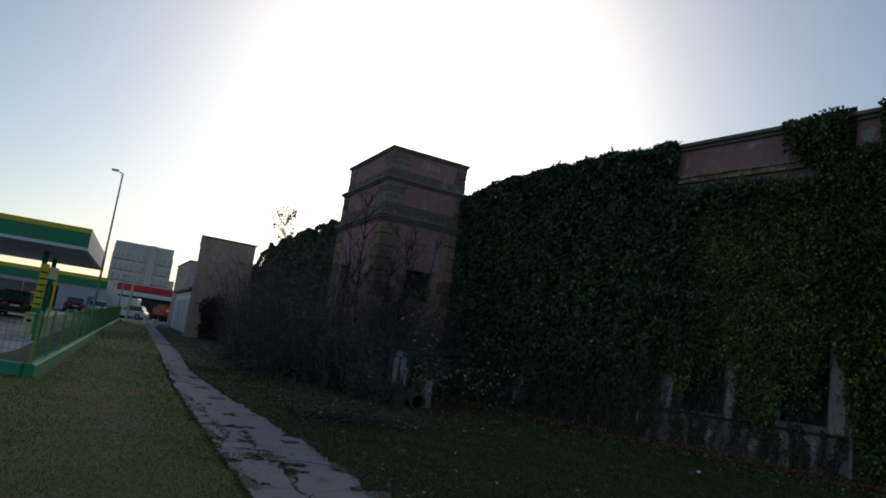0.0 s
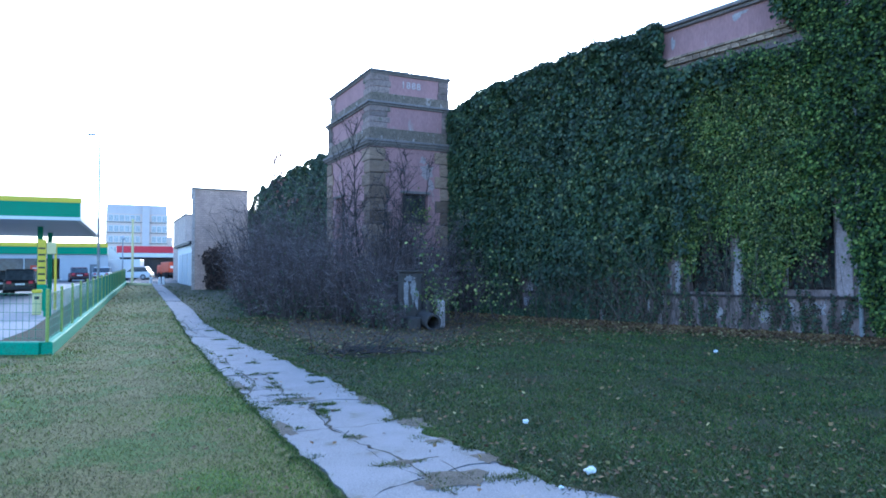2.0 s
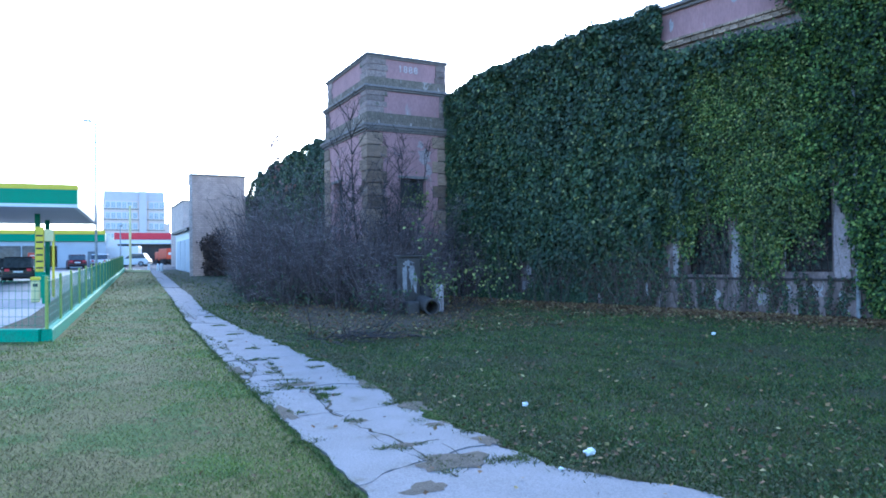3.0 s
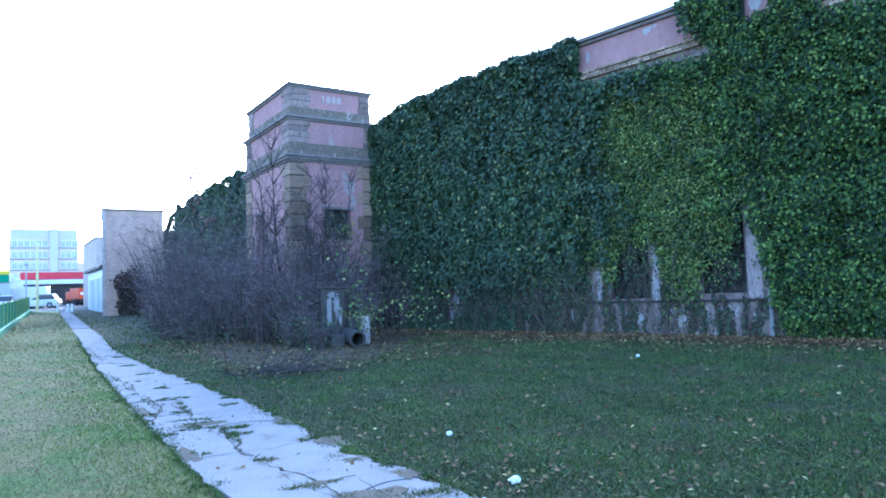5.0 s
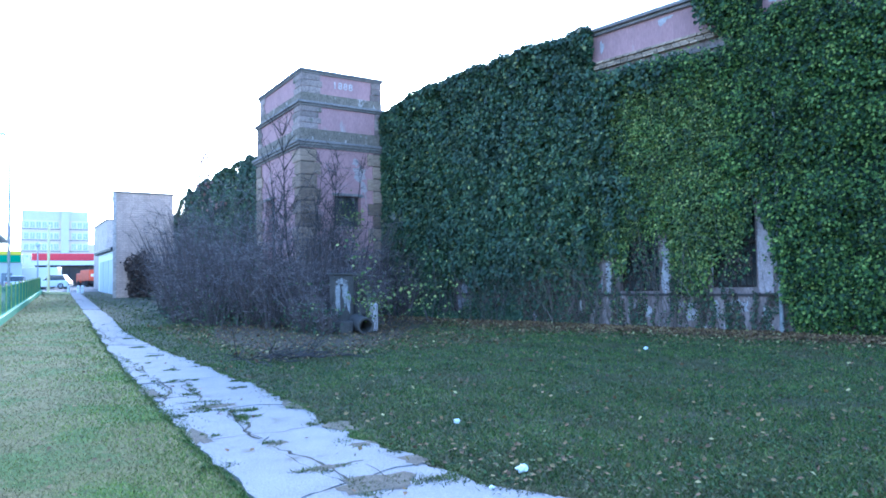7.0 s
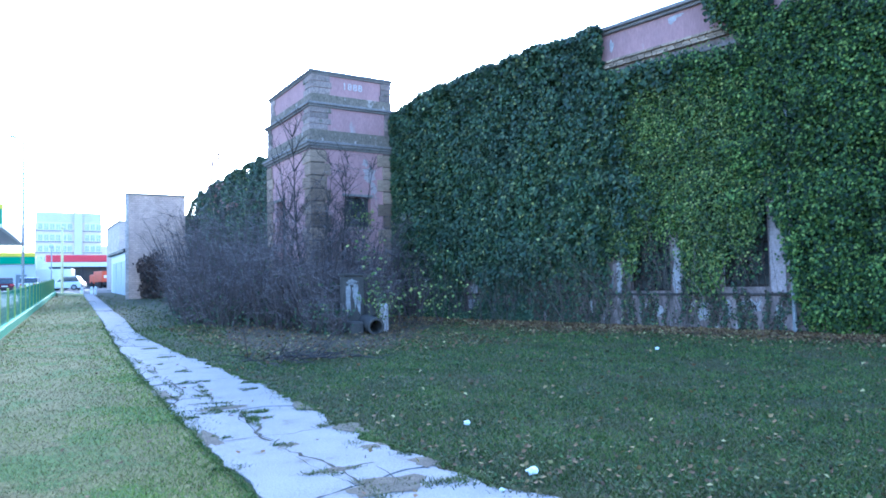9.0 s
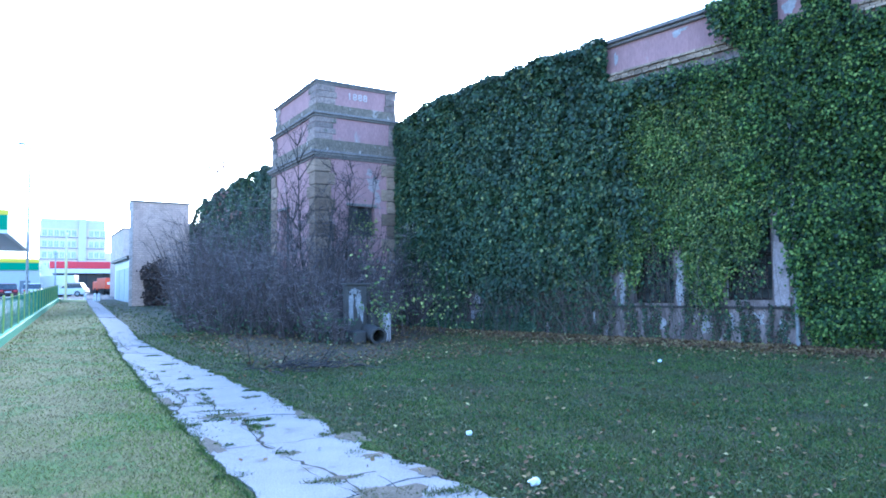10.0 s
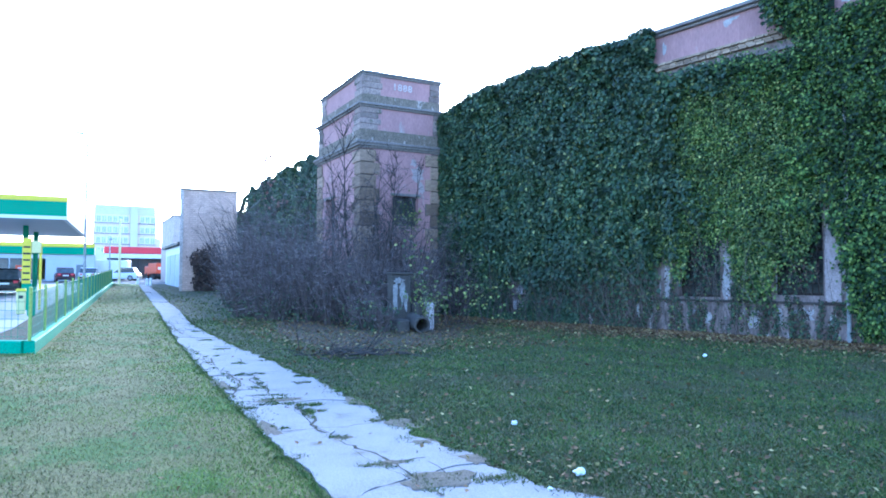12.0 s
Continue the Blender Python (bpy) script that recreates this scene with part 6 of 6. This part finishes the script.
def build_shop():
    y, k = 84.0, 84.0 / 62.0
    X = lambda v: v * k + 0.75
    Z = lambda v: 1.6 + (v - 1.6) * k
    b = thing("station_shop", (0, y, 1.3), "low pale grey shop of the filling station with green fascia", "building")
    part("wall", wall_cells(-30, X(0.72), 1.0, Z(3.55), [(-24, X(-2.75), 1.5, Z(3.2)), (X(-0.61), X(0.11), 1.35, Z(2.74))], y, y + 0.3, None), "pale_grey", b)
    part("side_wall", boxes((X(0.72) - 0.3, X(0.72), y + 0.3, y + 9, 1.0, Z(3.55)), (-30, X(0.72), y + 9, y + 9.3, 1.0, Z(3.55))), "pale_grey", b)
    part("fascia", boxes((-30, X(0.66), y - 0.25, y + 9.4, Z(3.55), Z(4.13)), bevel=0.02), "green_paint", b, "dark green fascia")
    part("top_stripe", boxes((-30, X(0.68), y - 0.3, y + 9.4, Z(4.13), Z(4.45)), bevel=0.02), "yellow_paint", b, "yellow stripe above the fascia")
    part("door", boxes((X(-0.61), X(0.11), y + 0.1, y + 0.15, 1.3, Z(2.74))), "door_grey", b, "grey metal door")
    for i in range(8):
        x0 = -24 + i * 2.53
        wi = part("window", boxes((x0 + 0.06, x0 + 2.47, y + 0.12, y + 0.15, 1.5, Z(3.2))), "glass", b, "tall shop window")
        part("window_frame", boxes((x0, x0 + 0.06, y + 0.05, y + 0.2, 1.5, Z(3.2))), "white_paint", wi)
    s = part("poster", boxes((X(-4.75), X(-3.95), y - 0.12, y - 0.05, Z(2.2), Z(2.65)), bevel=0.01), "orange_paint", b, "orange-red advertising board")
    part("poster_bar", boxes((X(-4.6), X(-4.1), y - 0.14, y - 0.121, Z(2.4), Z(2.47))), "white_paint", s)


M["door_grey"] = material("grey_door_paint", (0.2, 0.22, 0.24), 0.5, second=(0.17, 0.19, 0.21), scale=1.0, fine=10.0, bump=0.05, fine_amount=0.08)
build_shop()


def build_price_sign():
    y = 33.0
    z = ground_z(0, y)
    t = thing("price_sign", (-1.9, y, z), "yellow fuel price totem with a green foot", "sign")
    part("foot", boxes((-2.05, -1.72, y - 0.1, y + 0.1, z - 0.05, 1.42), bevel=0.02), "green_paint", t, "green painted foot")
    body = part("board", boxes((-2.09, -1.78, y - 0.12, y + 0.12, 1.42, 3.31), bevel=0.02), "yellow_paint", t)
    for k in range(6):
        part("price_bar", boxes((-2.06, -1.81, y - 0.135, y - 0.121, 1.55 + 0.27 * k, 1.62 + 0.27 * k)), "dark", body, "plain dark bar")
    part("side_panel", boxes((-1.775, -1.42, y - 0.06, y + 0.06, 2.7, 3.2), bevel=0.015), "cream", t, "cream panel")
    part("post", boxes((-1.49, -1.39, y + 0.061, y + 0.16, z - 0.05, 3.1), bevel=0.01), "yellow_paint", t, "yellow post")
    y = 30.5
    z = ground_z(0, y)
    b = thing("litter_bin", (-1.95, y, z), "small yellow litter bin on the forecourt", "bin")
    part("body", boxes((-2.1, -1.8, y - 0.15, y + 0.15, z, z + 0.85), bevel=0.03), "cream", b)
    part("lid", boxes((-2.12, -1.78, y - 0.17, y + 0.17, z + 0.85, z + 0.98), bevel=0.03), "yellow_paint", b, "yellow lid")
    part("slot", boxes((-2.03, -1.87, y - 0.16, y - 0.151, z + 0.6, z + 0.72)), "dark", b)
    y = 29.5
    z = ground_z(0, y)
    g = thing("green_box", (-1.55, y, z), "green service cabinet on the forecourt", "cabinet")
    part("body", boxes((-1.68, -1.42, y - 0.14, y + 0.14, z, z + 1.0), bevel=0.02), "green_paint", g)
    part("lid", boxes((-1.7, -1.4, y - 0.16, y + 0.16, z + 1.0, z + 1.06), bevel=0.015), "green_paint", g)


M["cream"] = material("cream_paint", (0.7, 0.62, 0.3), 0.5, second=(0.62, 0.55, 0.26), scale=2.0, fine=20.0, bump=0.05, fine_amount=0.08)
build_price_sign()


# ---- fence ----
F_C, F_E = Vector((-0.98, 17.2, 0)), Vector((2.85, 69.0, 0))
F_L = Vector((-9.8, 22.6, 0))


def build_fence(a, b, n, name_label, shared_post=False):
    d = (b - a)
    L = d.length
    d.normalize()
    side = Vector((-d.y, d.x, 0))
    f = thing("fence", tuple(a), name_label, "fence")
    gz = lambda k: ground_z(0, (a + d * k).y)
    bays = n
    for i in range(bays):
        k0, k1 = L * i / bays, L * (i + 1) / bays
        p0, p1 = a + d * k0, a + d * k1
        z0, z1 = gz(k0), gz(k1)
        bm = bmesh.new()
        vs = []
        for p, z in ((p0, z0), (p1, z1)):
            for o, h in ((-0.11, -0.12), (0.11, -0.12), (0.11, 0.25), (0.085, 0.28), (-0.085, 0.28), (-0.11, 0.25)):
                vs.append(bm.verts.new((p.x + side.x * o, p.y + side.y * o, z + h)))
        m = 6
        for j in range(m):
            bm.faces.new((vs[j], vs[(j + 1) % m], vs[m + (j + 1) % m], vs[m + j]))
        bm.faces.new(vs[:m])
        bm.faces.new(vs[m:][::-1])
        bmesh.ops.recalc_face_normals(bm, faces=bm.faces)
        part("kerb", bm, "kerb_green", f, "green painted concrete kerb")
        bm = bmesh.new()
        tube(bm, (p0.x, p0.y, z0 + 0.28), (p0.x, p0.y, z0 + 1.42), 0.036, n=10)
        tube(bm, (p0.x, p0.y, z0 + 1.42), (p0.x, p0.y, z0 + 1.45), 0.044, 0.02, n=10)
        if i or not shared_post:
            part("post", bm, "post_paint", f, "yellow-green painted steel post")
        else:
            bm.free()
        # wires of the bay
        vv, ff = [], []

        def wire(u, w, r):
            i0 = len(vv)
            ax = (w - u).normalized()
            s1 = ax.cross(Vector((0.3, 0.5, 0.8))).normalized() * r
            s2 = ax.cross(s1).normalized() * r
            for q in (u, w):
                for s in (s1, s2, -s1, -s2):
                    vv.append(tuple(q + s))
            for j in range(4):
                ff.append([i0 + j, i0 + (j + 1) % 4, i0 + 4 + (j + 1) % 4, i0 + 4 + j])

        for h in (0.36, 0.55, 0.74, 0.93, 1.12, 1.34):
            wire(Vector((p0.x, p0.y, z0 + h)), Vector((p1.x, p1.y, z1 + h)), 0.008 if h > 1.2 else 0.005)
        cnt = 17
        for j in range(1, cnt):
            p, z = p0.lerp(p1, j / cnt), z0 + (z1 - z0) * j / cnt
            wire(Vector((p.x, p.y, z + 0.3)), Vector((p.x, p.y, z + 1.34)), 0.005)
        o = mesh_thing("wire_panel", vv, ff, "wire_green", parent=f)
        o["label"] = "green welded wire mesh"
    return f


M["wire_green"] = material("green_wire_coating", (0.03, 0.2, 0.11), 0.6, second=(0.04, 0.16, 0.09), scale=5.0, fine=30.0, bump=0.0)
build_fence(F_C, F_E, 20, "green wire fence on a painted kerb, with yellow-green posts")
build_fence(F_C + (F_L - F_C).normalized() * 0.12, F_L, 4, "short return of green wire fence on a painted kerb", True)


# ---- vehicles ----
def build_car(x, y, turn, paint, label, length=4.0, width=1.7, height=1.45):
    z = ground_z(0, y) + 0.012
    c = thing("car", (x, y, z), label, "car", "parked cars", turn=turn)
    M0 = c.matrix_world.copy()
    hl, hw = length / 2, width / 2
    prof = [(-hl, 0.32), (-hl, 0.75), (-hl + 0.12, 0.88), (-hl + 0.35, 0.93), (hl - 1.1, 0.9), (hl - 0.15, 0.72), (hl, 0.55), (hl, 0.3), (hl - 0.3, 0.22), (-hl + 0.3, 0.22)]

    def loft(profile, hw0, shrink):
        bm = bmesh.new()
        rings = []
        for o, s in ((-hw0, shrink), (-hw0 + 0.1, 1.0), (hw0 - 0.1, 1.0), (hw0, shrink)):
            cy = sum(p[0] for p in profile) / len(profile)
            cz = sum(p[1] for p in profile) / len(profile)
            rings.append([bm.verts.new(M0 @ Vector((o, cy + (p[0] - cy) * s, cz + (p[1] - cz) * s))) for p in profile])
        n = len(profile)
        for r0, r1 in zip(rings[:-1], rings[1:]):
            for k in range(n):
                bm.faces.new((r0[k], r0[(k + 1) % n], r1[(k + 1) % n], r1[k]))
        bm.faces.new(rings[0])
        bm.faces.new(rings[-1])
        bmesh.ops.recalc_face_normals(bm, faces=bm.faces)
        return bm

    part("body", loft(prof, hw, 0.93), paint, c)
    part("greenhouse", loft([(-hl + 0.2, 0.9), (-hl + 0.55, height - 0.06), (hl - 1.9, height - 0.06), (hl - 1.15, 0.88)], hw - 0.1, 0.9), "glass", c, "dark tinted windows")
    part("roof", loft([(-hl + 0.5, height - 0.055), (-hl + 0.62, height), (hl - 2.05, height), (hl - 1.85, height - 0.055)], hw - 0.15, 0.95), paint, c)
    for sx in (-1, 1):
        for yy in (-hl + 0.75, hl - 0.8):
            ty = part("wheel", tube(bmesh.new(), M0 @ Vector((sx * (hw - 0.2), yy, 0.31)), M0 @ Vector((sx * (hw + 0.01), yy, 0.31)), 0.31, n=16), "tyre", c)
            part("rim", tube(bmesh.new(), M0 @ Vector((sx * (hw + 0.011), yy, 0.31)), M0 @ Vector((sx * (hw + 0.02), yy, 0.31)), 0.19, n=12), "steel", ty)
        part("tail_light", boxes((sx * (hw - 0.3) - 0.12, sx * (hw - 0.3) + 0.12, -hl - 0.02, -hl + 0.05, 0.68, 0.84), m=M0, bevel=0.01), "red_paint", c)
        part("headlight", boxes((sx * (hw - 0.35) - 0.16, sx * (hw - 0.35) + 0.16, hl - 0.06, hl + 0.01, 0.52, 0.64), m=M0, bevel=0.01), "white_car", c)
    part("bumper", boxes((-hw + 0.08, hw - 0.08, -hl - 0.06, -hl + 0.1, 0.34, 0.52), m=M0, bevel=0.02), "dark", c)
    part("plate_bar", boxes((-0.25, 0.25, -hl - 0.03, -hl + 0.0, 0.6, 0.7), m=M0), "white_paint", c)


build_car(-1.1, 78.0, 4, "maroon", "dark red hatchback parked before the shop")
build_car(1.2, 79.5, -8, "white_car", "white hatchback parked beside the shop")
build_car(-5.35, 51.5, 8, "black_paint", "black car parked under the station canopy", 4.3)
build_car(-3.95, 49.5, 4, "black_paint", "black estate car parked under the station canopy", 4.4, 1.72, 1.55)
build_car(4.45, 84.0, 68, "white_car", "white car parked at the end of the fence", 3.8, 1.65, 1.5)


def build_lorry(x, y, turn, paint, label, w=2.1, h=2.3, length=5.0):
    z = ground_z(0, y) + 0.012
    c = thing("lorry", (x, y, z), label, "lorry", turn=turn)
    m = c.matrix_world.copy()
    part("box_body", boxes((-w / 2, w / 2, -length / 2, length / 2 - 1.5, 0.7, h), m=m, bevel=0.05), paint, c)
    part("cab", boxes((-w / 2 + 0.05, w / 2 - 0.05, length / 2 - 1.45, length / 2, 0.5, h - 0.35), m=m, bevel=0.12), paint, c)
    part("windscreen", boxes((-w / 2 + 0.15, w / 2 - 0.15, length / 2 - 0.05, length / 2 + 0.01, 1.2, h - 0.5), m=m), "glass", c)
    part("stripe", boxes((-w / 2 + 0.2, w / 2 - 0.2, -length / 2 - 0.02, -length / 2 - 0.003, 1.2, 1.5), m=m), "white_paint", c, "plain pale stripe")
    part("chassis", boxes((-w / 2 + 0.2, w / 2 - 0.2, -length / 2 + 0.1, length / 2 - 0.2, 0.4, 0.69), m=m), "dark", c)
    for sx in (-1, 1):
        for yy in (-length / 2 + 0.9, length / 2 - 0.8):
            part("wheel", tube(bmesh.new(), m @ Vector((sx * (w / 2 - 0.3), yy, 0.4)), m @ Vector((sx * (w / 2 - 0.02), yy, 0.4)), 0.4, n=16), "tyre", c)


build_lorry(8.9, 92.0, 15, "orange_paint", "orange-red delivery lorry before the store", 1.8, 2.0, 4.2)
build_lorry(2.9, 88.0, 75, "white_car", "white van parked behind the fence", 2.0, 2.3, 5.2)


# ---- street furniture ----
def build_street_lamp(x, y, top, arm, label, head="flat"):
    z = ground_z(0, y)
    l = thing("street_lamp", (x, y, z), label, "lamp")
    bm = bmesh.new()
    tube(bm, (x, y, z), (x, y, z + 1.2), 0.11, n=12)
    tube(bm, (x, y, z + 1.2), (x, y, top), 0.075, 0.045, n=12)
    part("pole", bm, "steel", l, "galvanised steel pole")
    if head == "flat":
        part("arm", tube(bmesh.new(), (x, y, top - 0.03), (x + arm * 0.4, y, top + 0.07), 0.03, n=8), "steel", l)
        part("lamp_head", boxes((min(x + arm * 0.35, x + arm), max(x + arm * 0.35, x + arm), y - 0.12, y + 0.12, top + 0.05, top + 0.16), bevel=0.03), "pale_grey", l)
    else:
        bm = bmesh.new()
        bmesh.ops.create_uvsphere(bm, u_segments=14, v_segments=8, radius=0.22, matrix=Matrix.Translation((x, y, top + 0.15)))
        part("globe", bm, "pale_grey", l, "round grey lamp globe", smooth=True)


build_street_lamp(0.32, 45.0, 10.1, -0.65, "tall steel street lamp with a flat head")
build_street_lamp(2.75, 73.0, 5.4, 0, "low street lamp with a round globe", "globe")


def build_flagpole():
    x, y = 3.62, 73.0
    z = ground_z(0, y)
    p = thing("flagpole", (x, y, z), "pale cream flagpole beside the street", "pole")
    bm = bmesh.new()
    tube(bm, (x, y, z), (x, y, 7.2), 0.13, 0.1, n=12)
    part("pole", bm, "cream", p)
    bm = bmesh.new()
    bmesh.ops.create_uvsphere(bm, u_segments=10, v_segments=6, radius=0.15, matrix=Matrix.Translation((x, y, 7.3)))
    part("finial", bm, "cream", p, smooth=True)


build_flagpole()


def build_bollards():
    for x in (4.8, 5.55, 5.85):
        y = 66.5
        z = ground_z(0, y)
        b = thing("bollard", (x, y, z), "short white concrete bollard across the path's end", "bollard", "white bollards")
        bm = bmesh.new()
        tube(bm, (x, y, z - 0.02), (x, y, z + 0.62), 0.12, 0.1, n=12)
        tube(bm, (x, y, z + 0.62), (x, y, z + 0.7), 0.1, 0.04, n=12)
        part("post", bm, "white_paint", b)
        part("band", tube(bmesh.new(), (x, y, z + 0.4), (x, y, z + 0.47), 0.116, n=12), "pale_grey", b)


build_bollards()


def build_cream_kerb():
    k = thing("kerb", (3.8, 66.5, 1.0), "low cream-painted kerb curving round the end of the verge", "kerb")
    pts = [Vector((2.95, 69.4, 0)), Vector((3.2, 67.6, 0)), Vector((3.7, 66.2, 0)), Vector((4.3, 65.3, 0)), Vector((4.75, 64.9, 0))]
    for p, q in zip(pts[:-1], pts[1:]):
        d = (q - p).normalized()
        s = Vector((-d.y, d.x, 0)) * 0.09
        bm = bmesh.new()
        vs = []
        for c, z in ((p, ground_z(0, p.y)), (q, ground_z(0, q.y))):
            for o, h in ((-1, -0.05), (1, -0.05), (0.8, 0.16), (-0.8, 0.16)):
                vs.append(bm.verts.new((c.x + s.x * o, c.y + s.y * o, z + h)))
        for j in range(4):
            bm.faces.new((vs[j], vs[(j + 1) % 4], vs[4 + (j + 1) % 4], vs[4 + j]))
        bm.faces.new(vs[:4])
        bm.faces.new(vs[4:][::-1])
        bmesh.ops.recalc_face_normals(bm, faces=bm.faces)
        part("kerb_stone", bm, "cream", k)


build_cream_kerb()


def build_shed():
    y = 92.0
    b = thing("white_shed", (2.6, y, 1.5), "white shed with a slanting roof behind the shop", "shed")
    bm = bmesh.new()
    pts = [(1.95, 1.2), (3.4, 1.2), (3.4, 3.7), (2.65, 4.9), (1.95, 5.5)]
    a = [bm.verts.new((x, y, z)) for x, z in pts]
    c = [bm.verts.new((x, y + 5, z)) for x, z in pts]
    n = len(pts)
    bm.faces.new(a)
    bm.faces.new(c[::-1])
    for k in range(n):
        bm.faces.new((a[k], a[(k + 1) % n], c[(k + 1) % n], c[k]))
    bmesh.ops.recalc_face_normals(bm, faces=bm.faces)
    part("body", bm, "white_paint", b)
    part("door", boxes((2.4, 3.2, y - 0.05, y - 0.003, 1.4, 3.3)), "pale_grey", b)


build_shed()


# ---- brick courses below the eaves of the long building ----
def build_bricks():
    rng = random.Random(5)
    mesh = []
    for ln in (0.235, 0.225, 0.115):
        bm = boxes((0, ln, 0, 0.14, 0, 0.072), bevel=0.006)
        me = bpy.data.meshes.new("brick")
        bm.to_mesh(me)
        bm.free()
        me.materials.append(M["brick"])
        mesh.append((me, ln))
    for c in range(3):
        z = 8.37 + 0.088 * c
        for s0, s1 in ((11.45, 16.5), (18.7, 21.5)):
            s = s0 + (0.12 if c % 2 else 0.0)
            while s < s1:
                me, ln = mesh[rng.choice((0, 0, 1, 2))]
                o = new("brick", me)
                o.parent = OLD
                o.matrix_world = WALL_M @ pose(s, (0.0, -0.03, 0.02)[c] + rng.uniform(-0.008, 0.008), z)
                s += ln + 0.02


build_bricks()
